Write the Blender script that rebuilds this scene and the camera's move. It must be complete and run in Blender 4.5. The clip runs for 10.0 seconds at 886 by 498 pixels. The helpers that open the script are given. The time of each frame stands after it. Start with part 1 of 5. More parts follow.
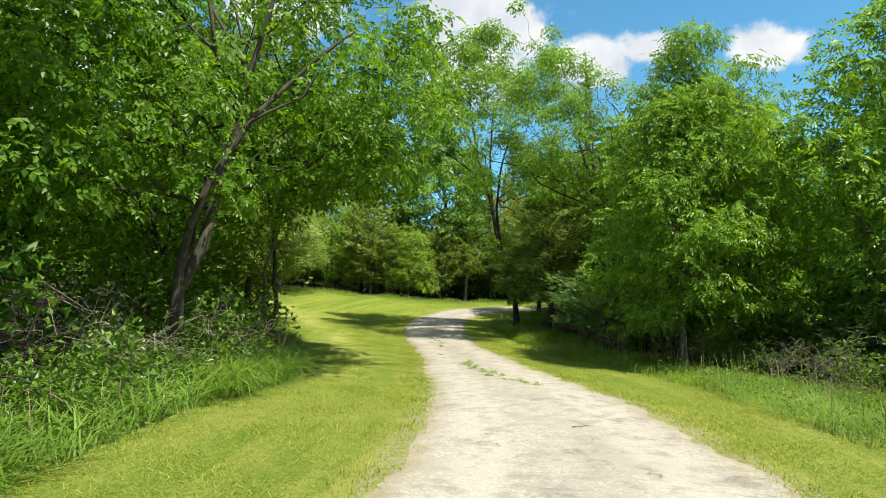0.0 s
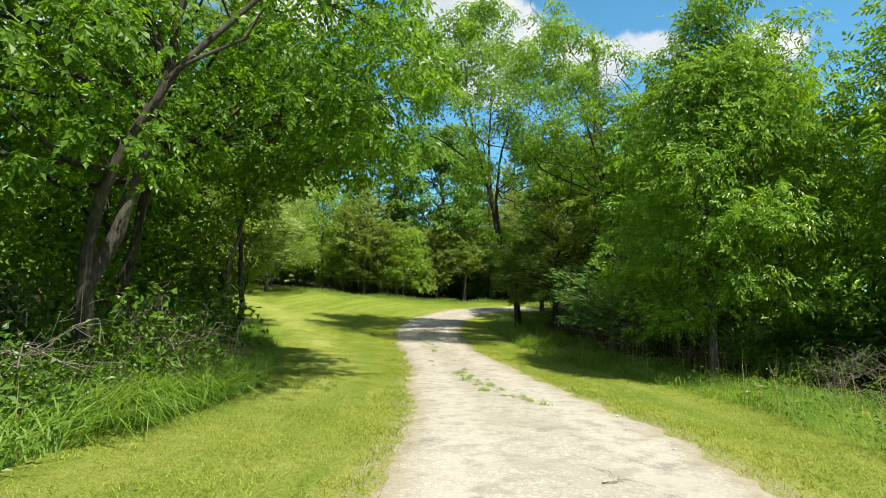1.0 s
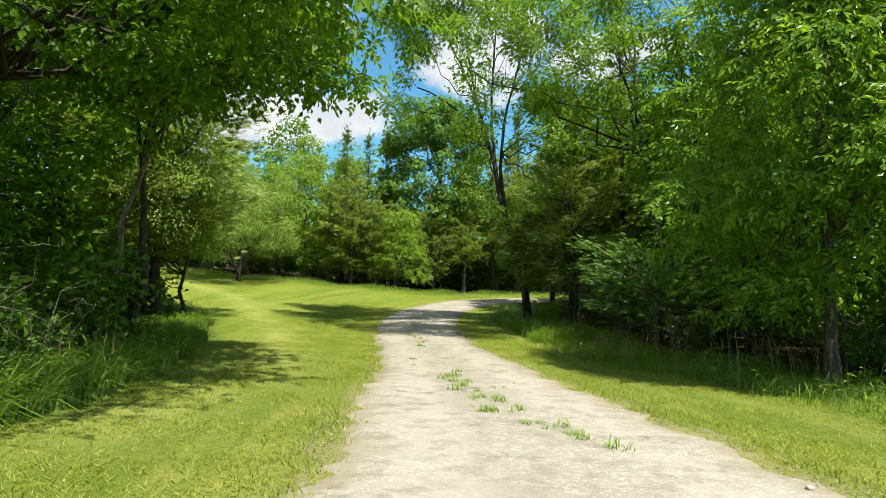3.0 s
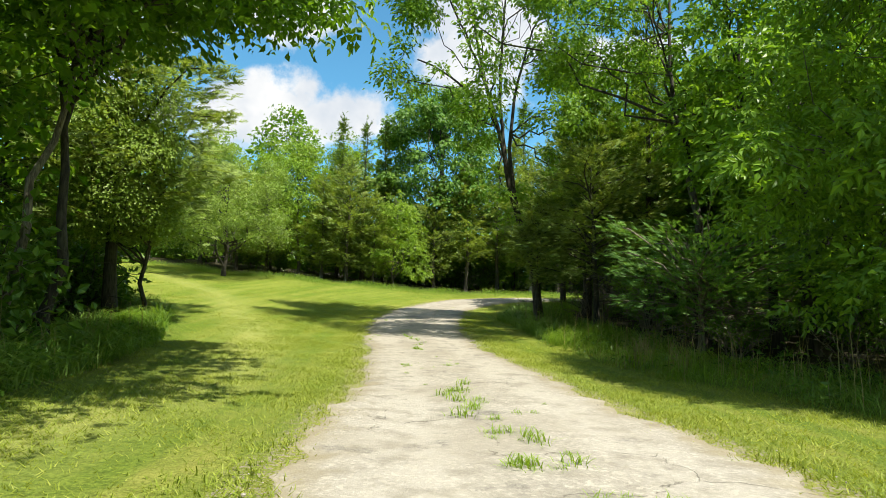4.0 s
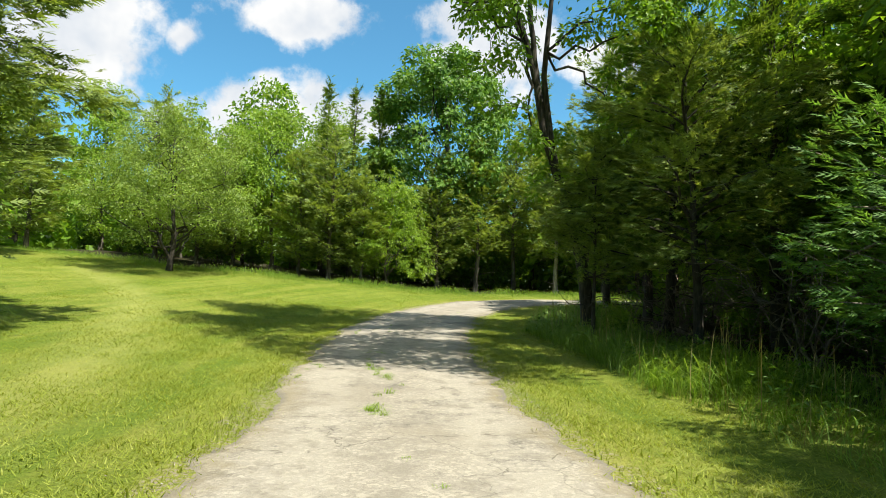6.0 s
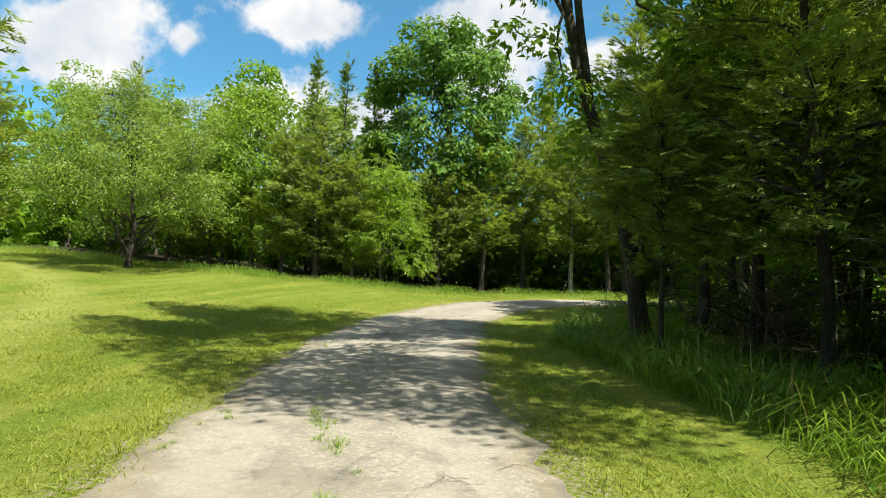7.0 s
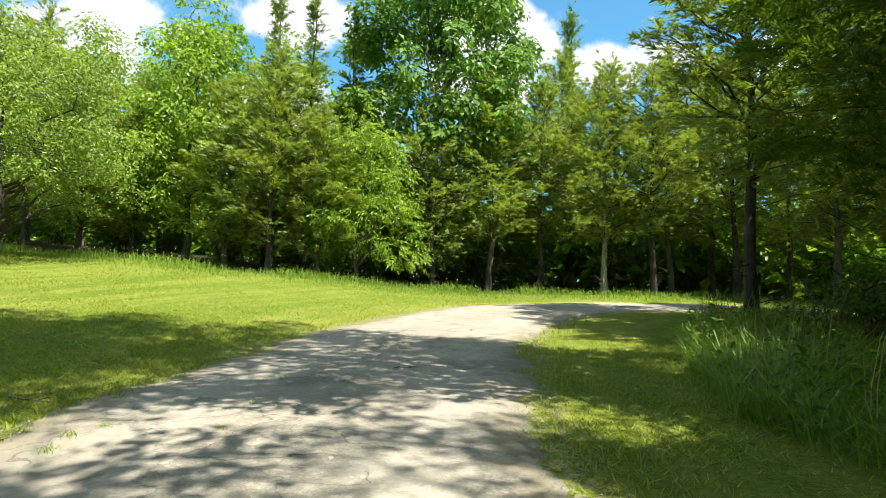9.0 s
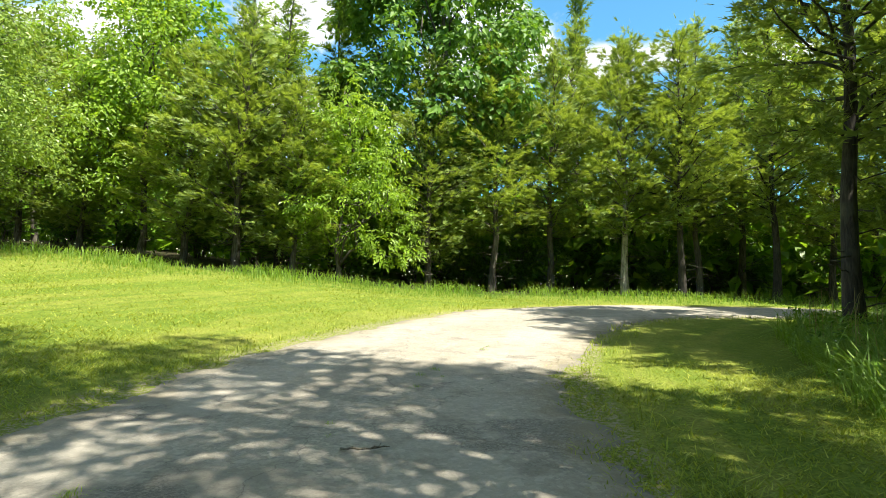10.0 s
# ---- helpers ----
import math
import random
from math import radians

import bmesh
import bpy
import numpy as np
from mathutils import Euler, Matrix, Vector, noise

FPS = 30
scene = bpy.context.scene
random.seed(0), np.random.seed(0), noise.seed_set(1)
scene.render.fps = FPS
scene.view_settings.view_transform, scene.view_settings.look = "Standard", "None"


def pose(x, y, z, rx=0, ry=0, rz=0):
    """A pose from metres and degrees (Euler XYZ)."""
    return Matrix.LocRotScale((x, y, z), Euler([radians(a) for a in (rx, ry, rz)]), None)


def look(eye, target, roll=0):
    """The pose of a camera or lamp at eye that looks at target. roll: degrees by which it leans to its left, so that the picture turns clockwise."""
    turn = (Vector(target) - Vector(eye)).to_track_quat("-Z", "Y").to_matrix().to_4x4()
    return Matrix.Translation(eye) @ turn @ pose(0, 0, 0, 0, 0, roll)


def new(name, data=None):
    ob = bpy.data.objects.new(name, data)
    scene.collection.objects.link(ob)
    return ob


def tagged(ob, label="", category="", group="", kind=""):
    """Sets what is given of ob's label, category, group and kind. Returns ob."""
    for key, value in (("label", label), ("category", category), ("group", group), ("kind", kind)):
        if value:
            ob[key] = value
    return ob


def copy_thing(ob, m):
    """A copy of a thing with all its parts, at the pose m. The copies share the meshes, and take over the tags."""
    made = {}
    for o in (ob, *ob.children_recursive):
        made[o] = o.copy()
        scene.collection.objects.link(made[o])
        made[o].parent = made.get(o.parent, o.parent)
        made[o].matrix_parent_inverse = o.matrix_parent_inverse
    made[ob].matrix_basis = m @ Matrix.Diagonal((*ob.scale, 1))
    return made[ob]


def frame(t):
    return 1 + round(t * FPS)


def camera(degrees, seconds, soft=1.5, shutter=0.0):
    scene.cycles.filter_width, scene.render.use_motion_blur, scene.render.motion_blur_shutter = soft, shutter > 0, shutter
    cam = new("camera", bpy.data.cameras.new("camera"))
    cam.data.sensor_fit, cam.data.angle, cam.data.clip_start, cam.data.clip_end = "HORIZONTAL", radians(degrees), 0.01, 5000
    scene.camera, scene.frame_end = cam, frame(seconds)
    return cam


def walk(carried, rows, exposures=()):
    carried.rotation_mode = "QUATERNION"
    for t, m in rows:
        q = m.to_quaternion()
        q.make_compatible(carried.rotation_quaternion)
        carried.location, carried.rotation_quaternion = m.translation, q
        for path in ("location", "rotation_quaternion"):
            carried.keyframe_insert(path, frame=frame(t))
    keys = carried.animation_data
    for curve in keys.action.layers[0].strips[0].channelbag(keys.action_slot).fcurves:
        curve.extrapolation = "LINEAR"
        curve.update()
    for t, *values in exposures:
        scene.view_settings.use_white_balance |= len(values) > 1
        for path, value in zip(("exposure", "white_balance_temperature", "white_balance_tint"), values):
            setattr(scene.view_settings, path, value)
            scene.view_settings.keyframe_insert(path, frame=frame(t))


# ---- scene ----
cam = camera(75.0, 10.0, soft=0.9)
PATH = [
    (0, (1.196, -1.042, 1.879), (1.02, 0.943, 2.047), 1.0),
    (0.5, (1.261, 0.291, 1.897), (1.083, 2.276, 2.065), 1.0),
    (1, (1.295, 1.611, 1.821), (1.115, 3.596, 1.991), 0.8),
    (1.5, (1.314, 2.912, 1.604), (1.131, 4.896, 1.779), 0.8),
    (2, (1.281, 4.226, 1.424), (1.097, 6.21, 1.597), 0.9),
    (2.5, (1.225, 5.547, 1.32), (1.04, 7.531, 1.489), 0.9),
    (2.7, (1.211, 6.117, 1.279), (1.028, 8.101, 1.446), 0.8),
    (3.8, (0.956, 9.004, 1.087), (0.769, 10.988, 1.253), 0.9),
    (4, (0.904, 9.659, 1.027), (0.717, 11.642, 1.2), 1.3),
    (4.5, (0.791, 11.417, 0.99), (0.598, 13.4, 1.165), 1.3),
    (5, (0.629, 13.463, 1.002), (0.431, 15.445, 1.179), 1.3),
    (5.5, (0.503, 15.422, 0.99), (0.297, 17.403, 1.17), 1.4),
    (6.8, (0.097, 20.425, 1.024), (-0.129, 22.404, 1.205), 1.4),
    (7, (0.006, 21.199, 1.009), (-0.218, 23.178, 1.191), 1.3),
    (7.5, (-0.14, 22.909, 0.997), (-0.363, 24.888, 1.179), 1.3),
    (8, (-0.32, 24.646, 1.006), (-0.542, 26.625, 1.19), 1.5),
    (8.5, (-0.528, 26.569, 0.989), (-0.748, 28.548, 1.18), 1.5),
    (9, (-0.757, 28.407, 1.015), (-0.972, 30.387, 1.208), 1.4),
    (9.5, (-0.911, 30.044, 1.04), (-1.123, 32.023, 1.236), 1.4),
    (10, (-1.096, 31.551, 1.096), (-1.301, 33.53, 1.291), 1.3),
]
walk(cam, [(t, look(eye, target, roll)) for t, eye, target, roll in PATH],
     exposures=((0, 0.84), (2.5, 0.83), (5, 0.87), (7, 0.82), (7.5, 0.88), (8, 1.0), (8.5, 1.14), (9.5, 1.28), (10, 1.36)))

# ------------------------------------------------------------------ world, sun, exposure
SUN_EL, SUN_TO = 62.0, Vector((1.0, -0.83, 0.0)).normalized()


class Nodes:
    """Short way to write node trees."""

    def __init__(self, tree):
        self.t = tree
        tree.nodes.clear()

    def add(self, kind, **values):
        n = self.t.nodes.new(kind)
        for k, v in values.items():
            if k == "operation":
                n.operation = v
            elif k == "blend":
                n.blend_type = v
            elif k == "dtype":
                n.data_type = v
        return n

    def put(self, socket, value):
        if isinstance(value, bpy.types.NodeSocket):
            self.t.links.new(value, socket)
        else:
            socket.default_value = value

    def math(self, op, a, b=0.0, clamp=False):
        n = self.add("ShaderNodeMath", operation=op)
        n.use_clamp = clamp
        self.put(n.inputs[0], a)
        self.put(n.inputs[1], b)
        return n.outputs[0]

    def vmath(self, op, a, b=(0, 0, 0)):
        n = self.add("ShaderNodeVectorMath", operation=op)
        self.put(n.inputs[0], a)
        self.put(n.inputs[1], b)
        return n.outputs[0]

    def noise(self, vec, scale, detail=3.0, rough=0.55, lac=2.0, dist=0.0):
        n = self.add("ShaderNodeTexNoise")
        self.put(n.inputs["Vector"], vec)
        n.inputs["Scale"].default_value = scale
        n.inputs["Detail"].default_value = detail
        n.inputs["Roughness"].default_value = rough
        n.inputs["Lacunarity"].default_value = lac
        n.inputs["Distortion"].default_value = dist
        return n.outputs[0]

    def voronoi(self, vec, scale, feature="F1"):
        n = self.add("ShaderNodeTexVoronoi")
        n.feature = feature
        self.put(n.inputs["Vector"], vec)
        n.inputs["Scale"].default_value = scale
        return n

    def span(self, v, a, b, c=0.0, d=1.0, smooth=True):
        n = self.add("ShaderNodeMapRange")
        n.interpolation_type = "SMOOTHSTEP" if smooth else "LINEAR"
        self.put(n.inputs[0], v)
        for i, x in zip((1, 2, 3, 4), (a, b, c, d)):
            self.put(n.inputs[i], x)
        return n.outputs[0]

    def mix(self, f, a, b, blend="MIX"):
        n = self.add("ShaderNodeMix", dtype="RGBA", blend=blend)
        self.put(n.inputs[0], f)
        self.put(n.inputs[6], (*a, 1) if isinstance(a, tuple) and len(a) == 3 else a)
        self.put(n.inputs[7], (*b, 1) if isinstance(b, tuple) and len(b) == 3 else b)
        return n.outputs[2]

    def xyz(self, vec):
        n = self.add("ShaderNodeSeparateXYZ")
        self.put(n.inputs[0], vec)
        return n.outputs

    def vec(self, x, y, z):
        n = self.add("ShaderNodeCombineXYZ")
        for i, v in enumerate((x, y, z)):
            self.put(n.inputs[i], v)
        return n.outputs[0]


def build_world():
    w = bpy.data.worlds.new("sky")
    w.use_nodes = True
    scene.world = w
    n = Nodes(w.node_tree)
    sky = n.add("ShaderNodeTexSky")
    sky.sky_type = "NISHITA"
    sky.sun_disc = False
    sky.sun_elevation = radians(SUN_EL)
    sky.sun_rotation = math.atan2(SUN_TO.x, SUN_TO.y)
    sky.air_density, sky.dust_density, sky.ozone_density = 1.0, 0.4, 2.0
    d = n.add("ShaderNodeTexCoord").outputs["Generated"]
    x, y, z = n.xyz(d)
    ys = n.math("MAXIMUM", y, 0.02)
    u, v = n.math("DIVIDE", x, ys), n.math("DIVIDE", z, ys)
    # cumulus banks ahead: centre and half size in tangents to the side and up
    warp = n.math("SUBTRACT", n.noise(d, 9.0, 8.0, 0.62), 0.5)
    warp2 = n.math("SUBTRACT", n.noise(n.vmath("ADD", d, (7.1, 3.3, 1.7)), 16.0, 5.0, 0.6), 0.5)
    total = None
    for cu, cv, ru, rv in ((-0.82, 0.50, 0.25, 0.12), (-0.62, 0.49, 0.05, 0.05), (-0.45, 0.34, 0.20, 0.085), (-0.30, 0.32, 0.13, 0.07),
                           (-0.37, 0.52, 0.13, 0.065), (-0.04, 0.43, 0.12, 0.10), (-0.02, 0.50, 0.14, 0.06),
                           (0.045, 0.47, 0.06, 0.055), (0.17, 0.415, 0.085, 0.05), (0.26, 0.44, 0.07, 0.035), (0.47, 0.435, 0.07, 0.045)):
        a = n.math("DIVIDE", n.math("SUBTRACT", u, cu), ru)
        b = n.math("DIVIDE", n.math("SUBTRACT", v, cv), rv)
        r = n.math("SQRT", n.math("ADD", n.math("MULTIPLY", a, a), n.math("MULTIPLY", b, b)))
        f = n.math("SUBTRACT", 1.0, r)
        total = f if total is None else n.math("MAXIMUM", total, f)
    field = n.math("ADD", n.math("ADD", total, n.math("MULTIPLY", warp, 2.0)), n.math("MULTIPLY", warp2, 0.7))
    ahead = n.span(field, -0.06, 0.40)
    inside = n.math("MULTIPLY", n.span(y, 0.25, 0.45), n.span(v, 0.85, 0.65))
    # scattered cumulus over the rest of the sky
    flat = n.vec(n.math("DIVIDE", x, n.math("ADD", n.math("ABSOLUTE", z), 0.12)), n.math("DIVIDE", y, n.math("ADD", n.math("ABSOLUTE", z), 0.12)), 0.0)
    rest = n.span(n.noise(flat, 1.3, 7.0, 0.58), 0.44, 0.56)
    mask = n.math("ADD", n.math("MULTIPLY", ahead, inside), n.math("MULTIPLY", rest, n.math("SUBTRACT", 1.0, inside)), True)
    shade = n.span(n.noise(n.vmath("ADD", d, (1.3, 0.2, 0.5)), 9.0, 4.0), 0.3, 0.75)
    white = n.mix(shade, (4.7, 5.1, 5.6), (7.2, 7.1, 6.9))
    blue = n.mix(1.0, sky.outputs[0], (0.70, 1.32, 1.34), "MULTIPLY")
    col = n.mix(mask, blue, white)
    bg = n.add("ShaderNodeBackground")
    n.put(bg.inputs[0], col)
    bg.inputs[1].default_value = 0.085
    out = n.add("ShaderNodeOutputWorld")
    n.t.links.new(bg.outputs[0], out.inputs[0])


build_world()
lamp = bpy.data.lights.new("sun", "SUN")
lamp.energy, lamp.angle, lamp.color = 5.6, radians(0.53), (1.0, 0.94, 0.82)
sun = new("sun", lamp)
to_sun = SUN_TO * math.cos(radians(SUN_EL)) + Vector((0, 0, math.sin(radians(SUN_EL))))
sun.matrix_world = look(to_sun * 60, (0, 0, 0))


# ------------------------------------------------------------------ materials
def material(name):
    m = bpy.data.materials.new(name)
    m.use_nodes = True
    n = Nodes(m.node_tree)
    out = n.add("ShaderNodeOutputMaterial")
    return m, n, out


def leaf_material(name, dark, light, accent, through_part=0.35, gloss=0.40):
    """Foliage: each leaf its own tint, with light passing through it."""
    m, n, out = material(name)
    geo = n.add("ShaderNodeNewGeometry")
    rnd = geo.outputs["Random Per Island"]
    pos = n.add("ShaderNodeTexCoord").outputs["Object"]
    big = n.span(n.noise(pos, 0.45, 3.0), 0.35, 0.65)
    col = n.mix(rnd, dark, light)
    col = n.mix(n.math("MULTIPLY", n.span(rnd, 0.72, 1.0), 0.7), col, accent)
    col = n.mix(n.math("MULTIPLY", big, 0.30), col, n.mix(0.5, light, accent))
    p = n.add("ShaderNodeBsdfPrincipled")
    n.put(p.inputs["Base Color"], col)
    p.inputs["Roughness"].default_value = gloss
    p.inputs["Specular IOR Level"].default_value = 0.34
    tr = n.add("ShaderNodeBsdfTranslucent")
    n.put(tr.inputs[0], n.mix(1.0, col, (1.50, 1.38, 0.58), "MULTIPLY"))
    ms = n.add("ShaderNodeMixShader")
    ms.inputs[0].default_value = through_part
    n.t.links.new(p.outputs[0], ms.inputs[1])
    n.t.links.new(tr.outputs[0], ms.inputs[2])
    n.t.links.new(ms.outputs[0], out.inputs[0])
    return m


def bark_material(name, dark, light, scale=1.0):
    m, n, out = material(name)
    pos = n.add("ShaderNodeTexCoord").outputs["Object"]
    st = n.vmath("MULTIPLY", pos, (14 * scale, 14 * scale, 2.2 * scale))
    ridges = n.noise(st, 1.6, 6.0, 0.65, dist=0.6)
    patch = n.noise(pos, 1.7, 3.0)
    col = n.mix(n.span(ridges, 0.35, 0.68), dark, light)
    col = n.mix(n.math("MULTIPLY", n.span(patch, 0.5, 0.75), 0.4), col, (0.16, 0.17, 0.10))
    p = n.add("ShaderNodeBsdfPrincipled")
    n.put(p.inputs["Base Color"], col)
    p.inputs["Roughness"].default_value = 0.92
    b = n.add("ShaderNodeBump")
    b.inputs["Strength"].default_value = 0.9
    b.inputs["Distance"].default_value = 0.02
    n.put(b.inputs["Height"], ridges)
    n.t.links.new(b.outputs[0], p.inputs["Normal"])
    n.t.links.new(p.outputs[0], out.inputs[0])
    return m


def ground_material():
    """Mown turf with worn yellow streaks; leaf litter where the plan attribute says wood."""
    m, n, out = material("turf")
    pos = n.add("ShaderNodeTexCoord").outputs["Object"]
    att = n.add("ShaderNodeAttribute")
    att.attribute_name = "wood"
    dry_att = n.add("ShaderNodeAttribute")
    dry_att.attribute_name = "dry"
    fine = n.noise(pos, 38.0, 4.0, 0.7)
    mid = n.noise(pos, 2.3, 4.0, 0.6)
    big = n.noise(pos, 0.35, 3.0)
    tuftn = n.noise(pos, 14.0, 5.0, 0.7)
    green = n.mix(n.span(n.math("ADD", n.math("MULTIPLY", fine, 0.5), n.math("MULTIPLY", tuftn, 0.5)), 0.38, 0.62), (0.062, 0.102, 0.011), (0.180, 0.240, 0.030))
    yellow = n.mix(n.span(fine, 0.3, 0.7), (0.168, 0.184, 0.030), (0.290, 0.296, 0.070))
    dry = n.math("ADD", n.math("MULTIPLY", n.span(mid, 0.45, 0.72), 0.35), n.math("MULTIPLY", n.span(big, 0.45, 0.7), 0.30), True)
    dry = n.math("ADD", dry, dry_att.outputs["Fac"], True)
    gap = n.add("ShaderNodeAttribute")
    gap.attribute_name = "gap"
    swath = n.noise(n.vec(n.math("MULTIPLY", gap.outputs["Fac"], 1.5), n.math("MULTIPLY", n.xyz(pos)[1], 0.10), 0.0), 1.0, 4.0, 0.6, dist=0.25)
    dry = n.math("ADD", dry, n.math("MULTIPLY", n.span(swath, 0.42, 0.62), 0.50), True)
    turf = n.mix(dry, green, yellow)
    turf = n.mix(n.math("MULTIPLY", n.span(n.noise(pos, 7.0, 4.0, 0.65), 0.5, 0.72), 0.5), turf, (0.065, 0.116, 0.010))
    turf = n.mix(n.math("MULTIPLY", n.span(n.noise(n.vmath("MULTIPLY", pos, (1.0, 0.5, 1.0)), 1.1, 5.0, 0.68), 0.47, 0.66), 0.40), turf, (0.095, 0.150, 0.012))
    turf = n.mix(n.math("MULTIPLY", n.span(swath, 0.50, 0.34), 0.35), turf, (0.085, 0.140, 0.012))
    chip = n.math("MULTIPLY", n.span(n.math("ADD", dry_att.outputs["Fac"], n.math("MULTIPLY", n.noise(pos, 5.0, 5.0, 0.7), 0.5)), 0.58, 0.72), n.span(n.noise(pos, 26.0, 3.0, 0.7), 0.48, 0.56))
    turf = n.mix(chip, turf, n.mix(fine, (0.200, 0.172, 0.115), (0.330, 0.295, 0.225)))
    turf = n.mix(n.span(n.math("ADD", n.xyz(pos)[1], n.math("MULTIPLY", big, 5.0)), 20.0, 30.0), turf, n.mix(1.0, turf, (1.0, 1.02, 0.90), "MULTIPLY"))
    track = n.add("ShaderNodeAttribute")
    track.attribute_name = "track"
    turf = n.mix(n.math("MULTIPLY", track.outputs["Fac"], n.span(tuftn, 0.3, 0.6, 0.35, 0.75)), turf, (0.285, 0.305, 0.085))
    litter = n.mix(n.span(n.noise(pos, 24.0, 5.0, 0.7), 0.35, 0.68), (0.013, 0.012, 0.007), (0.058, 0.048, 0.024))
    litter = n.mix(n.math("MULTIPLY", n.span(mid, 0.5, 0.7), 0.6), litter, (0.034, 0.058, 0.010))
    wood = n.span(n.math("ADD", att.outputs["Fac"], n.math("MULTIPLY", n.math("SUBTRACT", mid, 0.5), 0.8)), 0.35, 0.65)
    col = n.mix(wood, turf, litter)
    p = n.add("ShaderNodeBsdfPrincipled")
    n.put(p.inputs["Base Color"], col)
    p.inputs["Roughness"].default_value = 0.95
    p.inputs["Specular IOR Level"].default_value = 0.15
    b = n.add("ShaderNodeBump")
    b.inputs["Strength"].default_value = 1.0
    b.inputs["Distance"].default_value = 0.05
    n.put(b.inputs["Height"], n.math("ADD", n.math("MULTIPLY", fine, 0.5), n.math("ADD", tuftn, n.math("MULTIPLY", mid, 0.8))))
    n.t.links.new(b.outputs[0], p.inputs["Normal"])
    n.t.links.new(p.outputs[0], out.inputs[0])
    return m


def gravel_material():
    """Compacted pale limestone: packed fines, loose chips, wheel polish, dark cracks and patches."""
    m, n, out = material("limestone_gravel")
    pos = n.add("ShaderNodeTexCoord").outputs["Object"]
    uv = n.add("ShaderNodeAttribute")
    uv.attribute_name = "across"
    side = uv.outputs["Fac"]
    fine = n.noise(pos, 60.0, 4.0, 0.75)
    mid = n.noise(pos, 3.2, 5.0, 0.62)
    big = n.noise(pos, 0.55, 4.0, 0.55)
    chips = n.voronoi(pos, 34.0).outputs["Color"]
    cv = n.xyz(chips)[0]
    col = n.mix(n.span(fine, 0.25, 0.75), (0.231, 0.212, 0.175), (0.353, 0.330, 0.281))
    col = n.mix(n.math("MULTIPLY", n.span(cv, 0.55, 1.0), 0.45), col, (0.487, 0.454, 0.378))
    col = n.mix(n.math("MULTIPLY", n.span(cv, 0.22, 0.0), 0.40), col, (0.210, 0.189, 0.160))
    col = n.mix(n.math("MULTIPLY", n.span(mid, 0.46, 0.66), 0.58), col, (0.192, 0.175, 0.140))
    col = n.mix(n.math("MULTIPLY", n.span(big, 0.48, 0.64), 0.55), col, (0.252, 0.227, 0.181))
    # two paler wheel tracks
    track = n.math("MULTIPLY", n.span(side, 0.22, 0.42), n.span(side, 0.82, 0.58))
    col = n.mix(n.math("MULTIPLY", n.math("MULTIPLY", track, n.span(mid, 0.7, 0.4)), 0.45), col, (0.382, 0.361, 0.311))
    # sparse old cracks and dark sealed patches
    bend = n.add("ShaderNodeTexNoise")
    n.put(bend.inputs["Vector"], pos)
    bend.inputs["Scale"].default_value = 3.5
    bend.inputs["Detail"].default_value = 6.0
    wob = n.vmath("ADD", pos, n.vmath("MULTIPLY", bend.outputs[1], (0.55, 0.55, 0.0)))
    crack = n.voronoi(wob, 0.75, "DISTANCE_TO_EDGE").outputs["Distance"]
    where = n.span(n.noise(pos, 0.42, 2.0), 0.46, 0.60)
    line = n.math("MULTIPLY", n.span(crack, 0.008, 0.002), n.math("MULTIPLY", where, n.span(mid, 0.40, 0.55)))
    col = n.mix(n.math("MULTIPLY", line, 0.5), col, (0.092, 0.084, 0.067))
    tar = n.math("MULTIPLY", n.span(n.noise(pos, 0.9, 7.0, 0.74), 0.55, 0.65), n.span(fine, 0.35, 0.6))
    col = n.mix(n.math("MULTIPLY", tar, 0.85), col, (0.109, 0.102, 0.092))
    # earth and turf creeping in from both edges
    creep = n.span(n.math("ADD", side, n.math("MULTIPLY", n.math("SUBTRACT", mid, 0.5), 0.55)), 0.70, 1.0)
    col = n.mix(n.math("MULTIPLY", creep, 0.75), col, n.mix(fine, (0.168, 0.143, 0.080), (0.302, 0.260, 0.168)))
    # the drive turns from pale gravel to worn grey surfacing under dust
    worn = n.math("MULTIPLY", n.span(n.math("ADD", n.xyz(pos)[1], n.math("MULTIPLY", big, 6.0)), 17.0, 26.0), n.span(mid, 0.72, 0.40, 0.55, 1.0))
    col = n.mix(worn, col, n.mix(1.0, col, (0.92, 0.91, 0.87), "MULTIPLY"))
    seam = n.voronoi(n.vmath("MULTIPLY", wob, (0.55, 0.30, 1.0)), 1.0, "DISTANCE_TO_EDGE").outputs["Distance"]
    long_line = n.math("MULTIPLY", n.span(seam, 0.006, 0.001), n.span(n.xyz(pos)[1], 17.0, 22.0))
    col = n.mix(n.math("MULTIPLY", long_line, 0.35), col, (0.060, 0.058, 0.048))
    rim = n.math("MULTIPLY", n.span(n.math("ADD", side, n.math("MULTIPLY", n.math("SUBTRACT", mid, 0.5), 0.25)), 0.86, 0.95), n.span(n.xyz(pos)[1], 16.0, 24.0))
    col = n.mix(n.math("MULTIPLY", rim, 0.7), col, n.mix(fine, (0.10, 0.095, 0.085), (0.20, 0.19, 0.17)))
    p = n.add("ShaderNodeBsdfPrincipled")
    n.put(p.inputs["Base Color"], col)
    p.inputs["Roughness"].default_value = 0.93
    p.inputs["Specular IOR Level"].default_value = 0.2
    b = n.add("ShaderNodeBump")
    b.inputs["Strength"].default_value = 0.7
    b.inputs["Distance"].default_value = 0.012
    h = n.math("ADD", n.math("MULTIPLY", cv, 0.7), n.math("ADD", fine, n.math("MULTIPLY", mid, 1.5)))
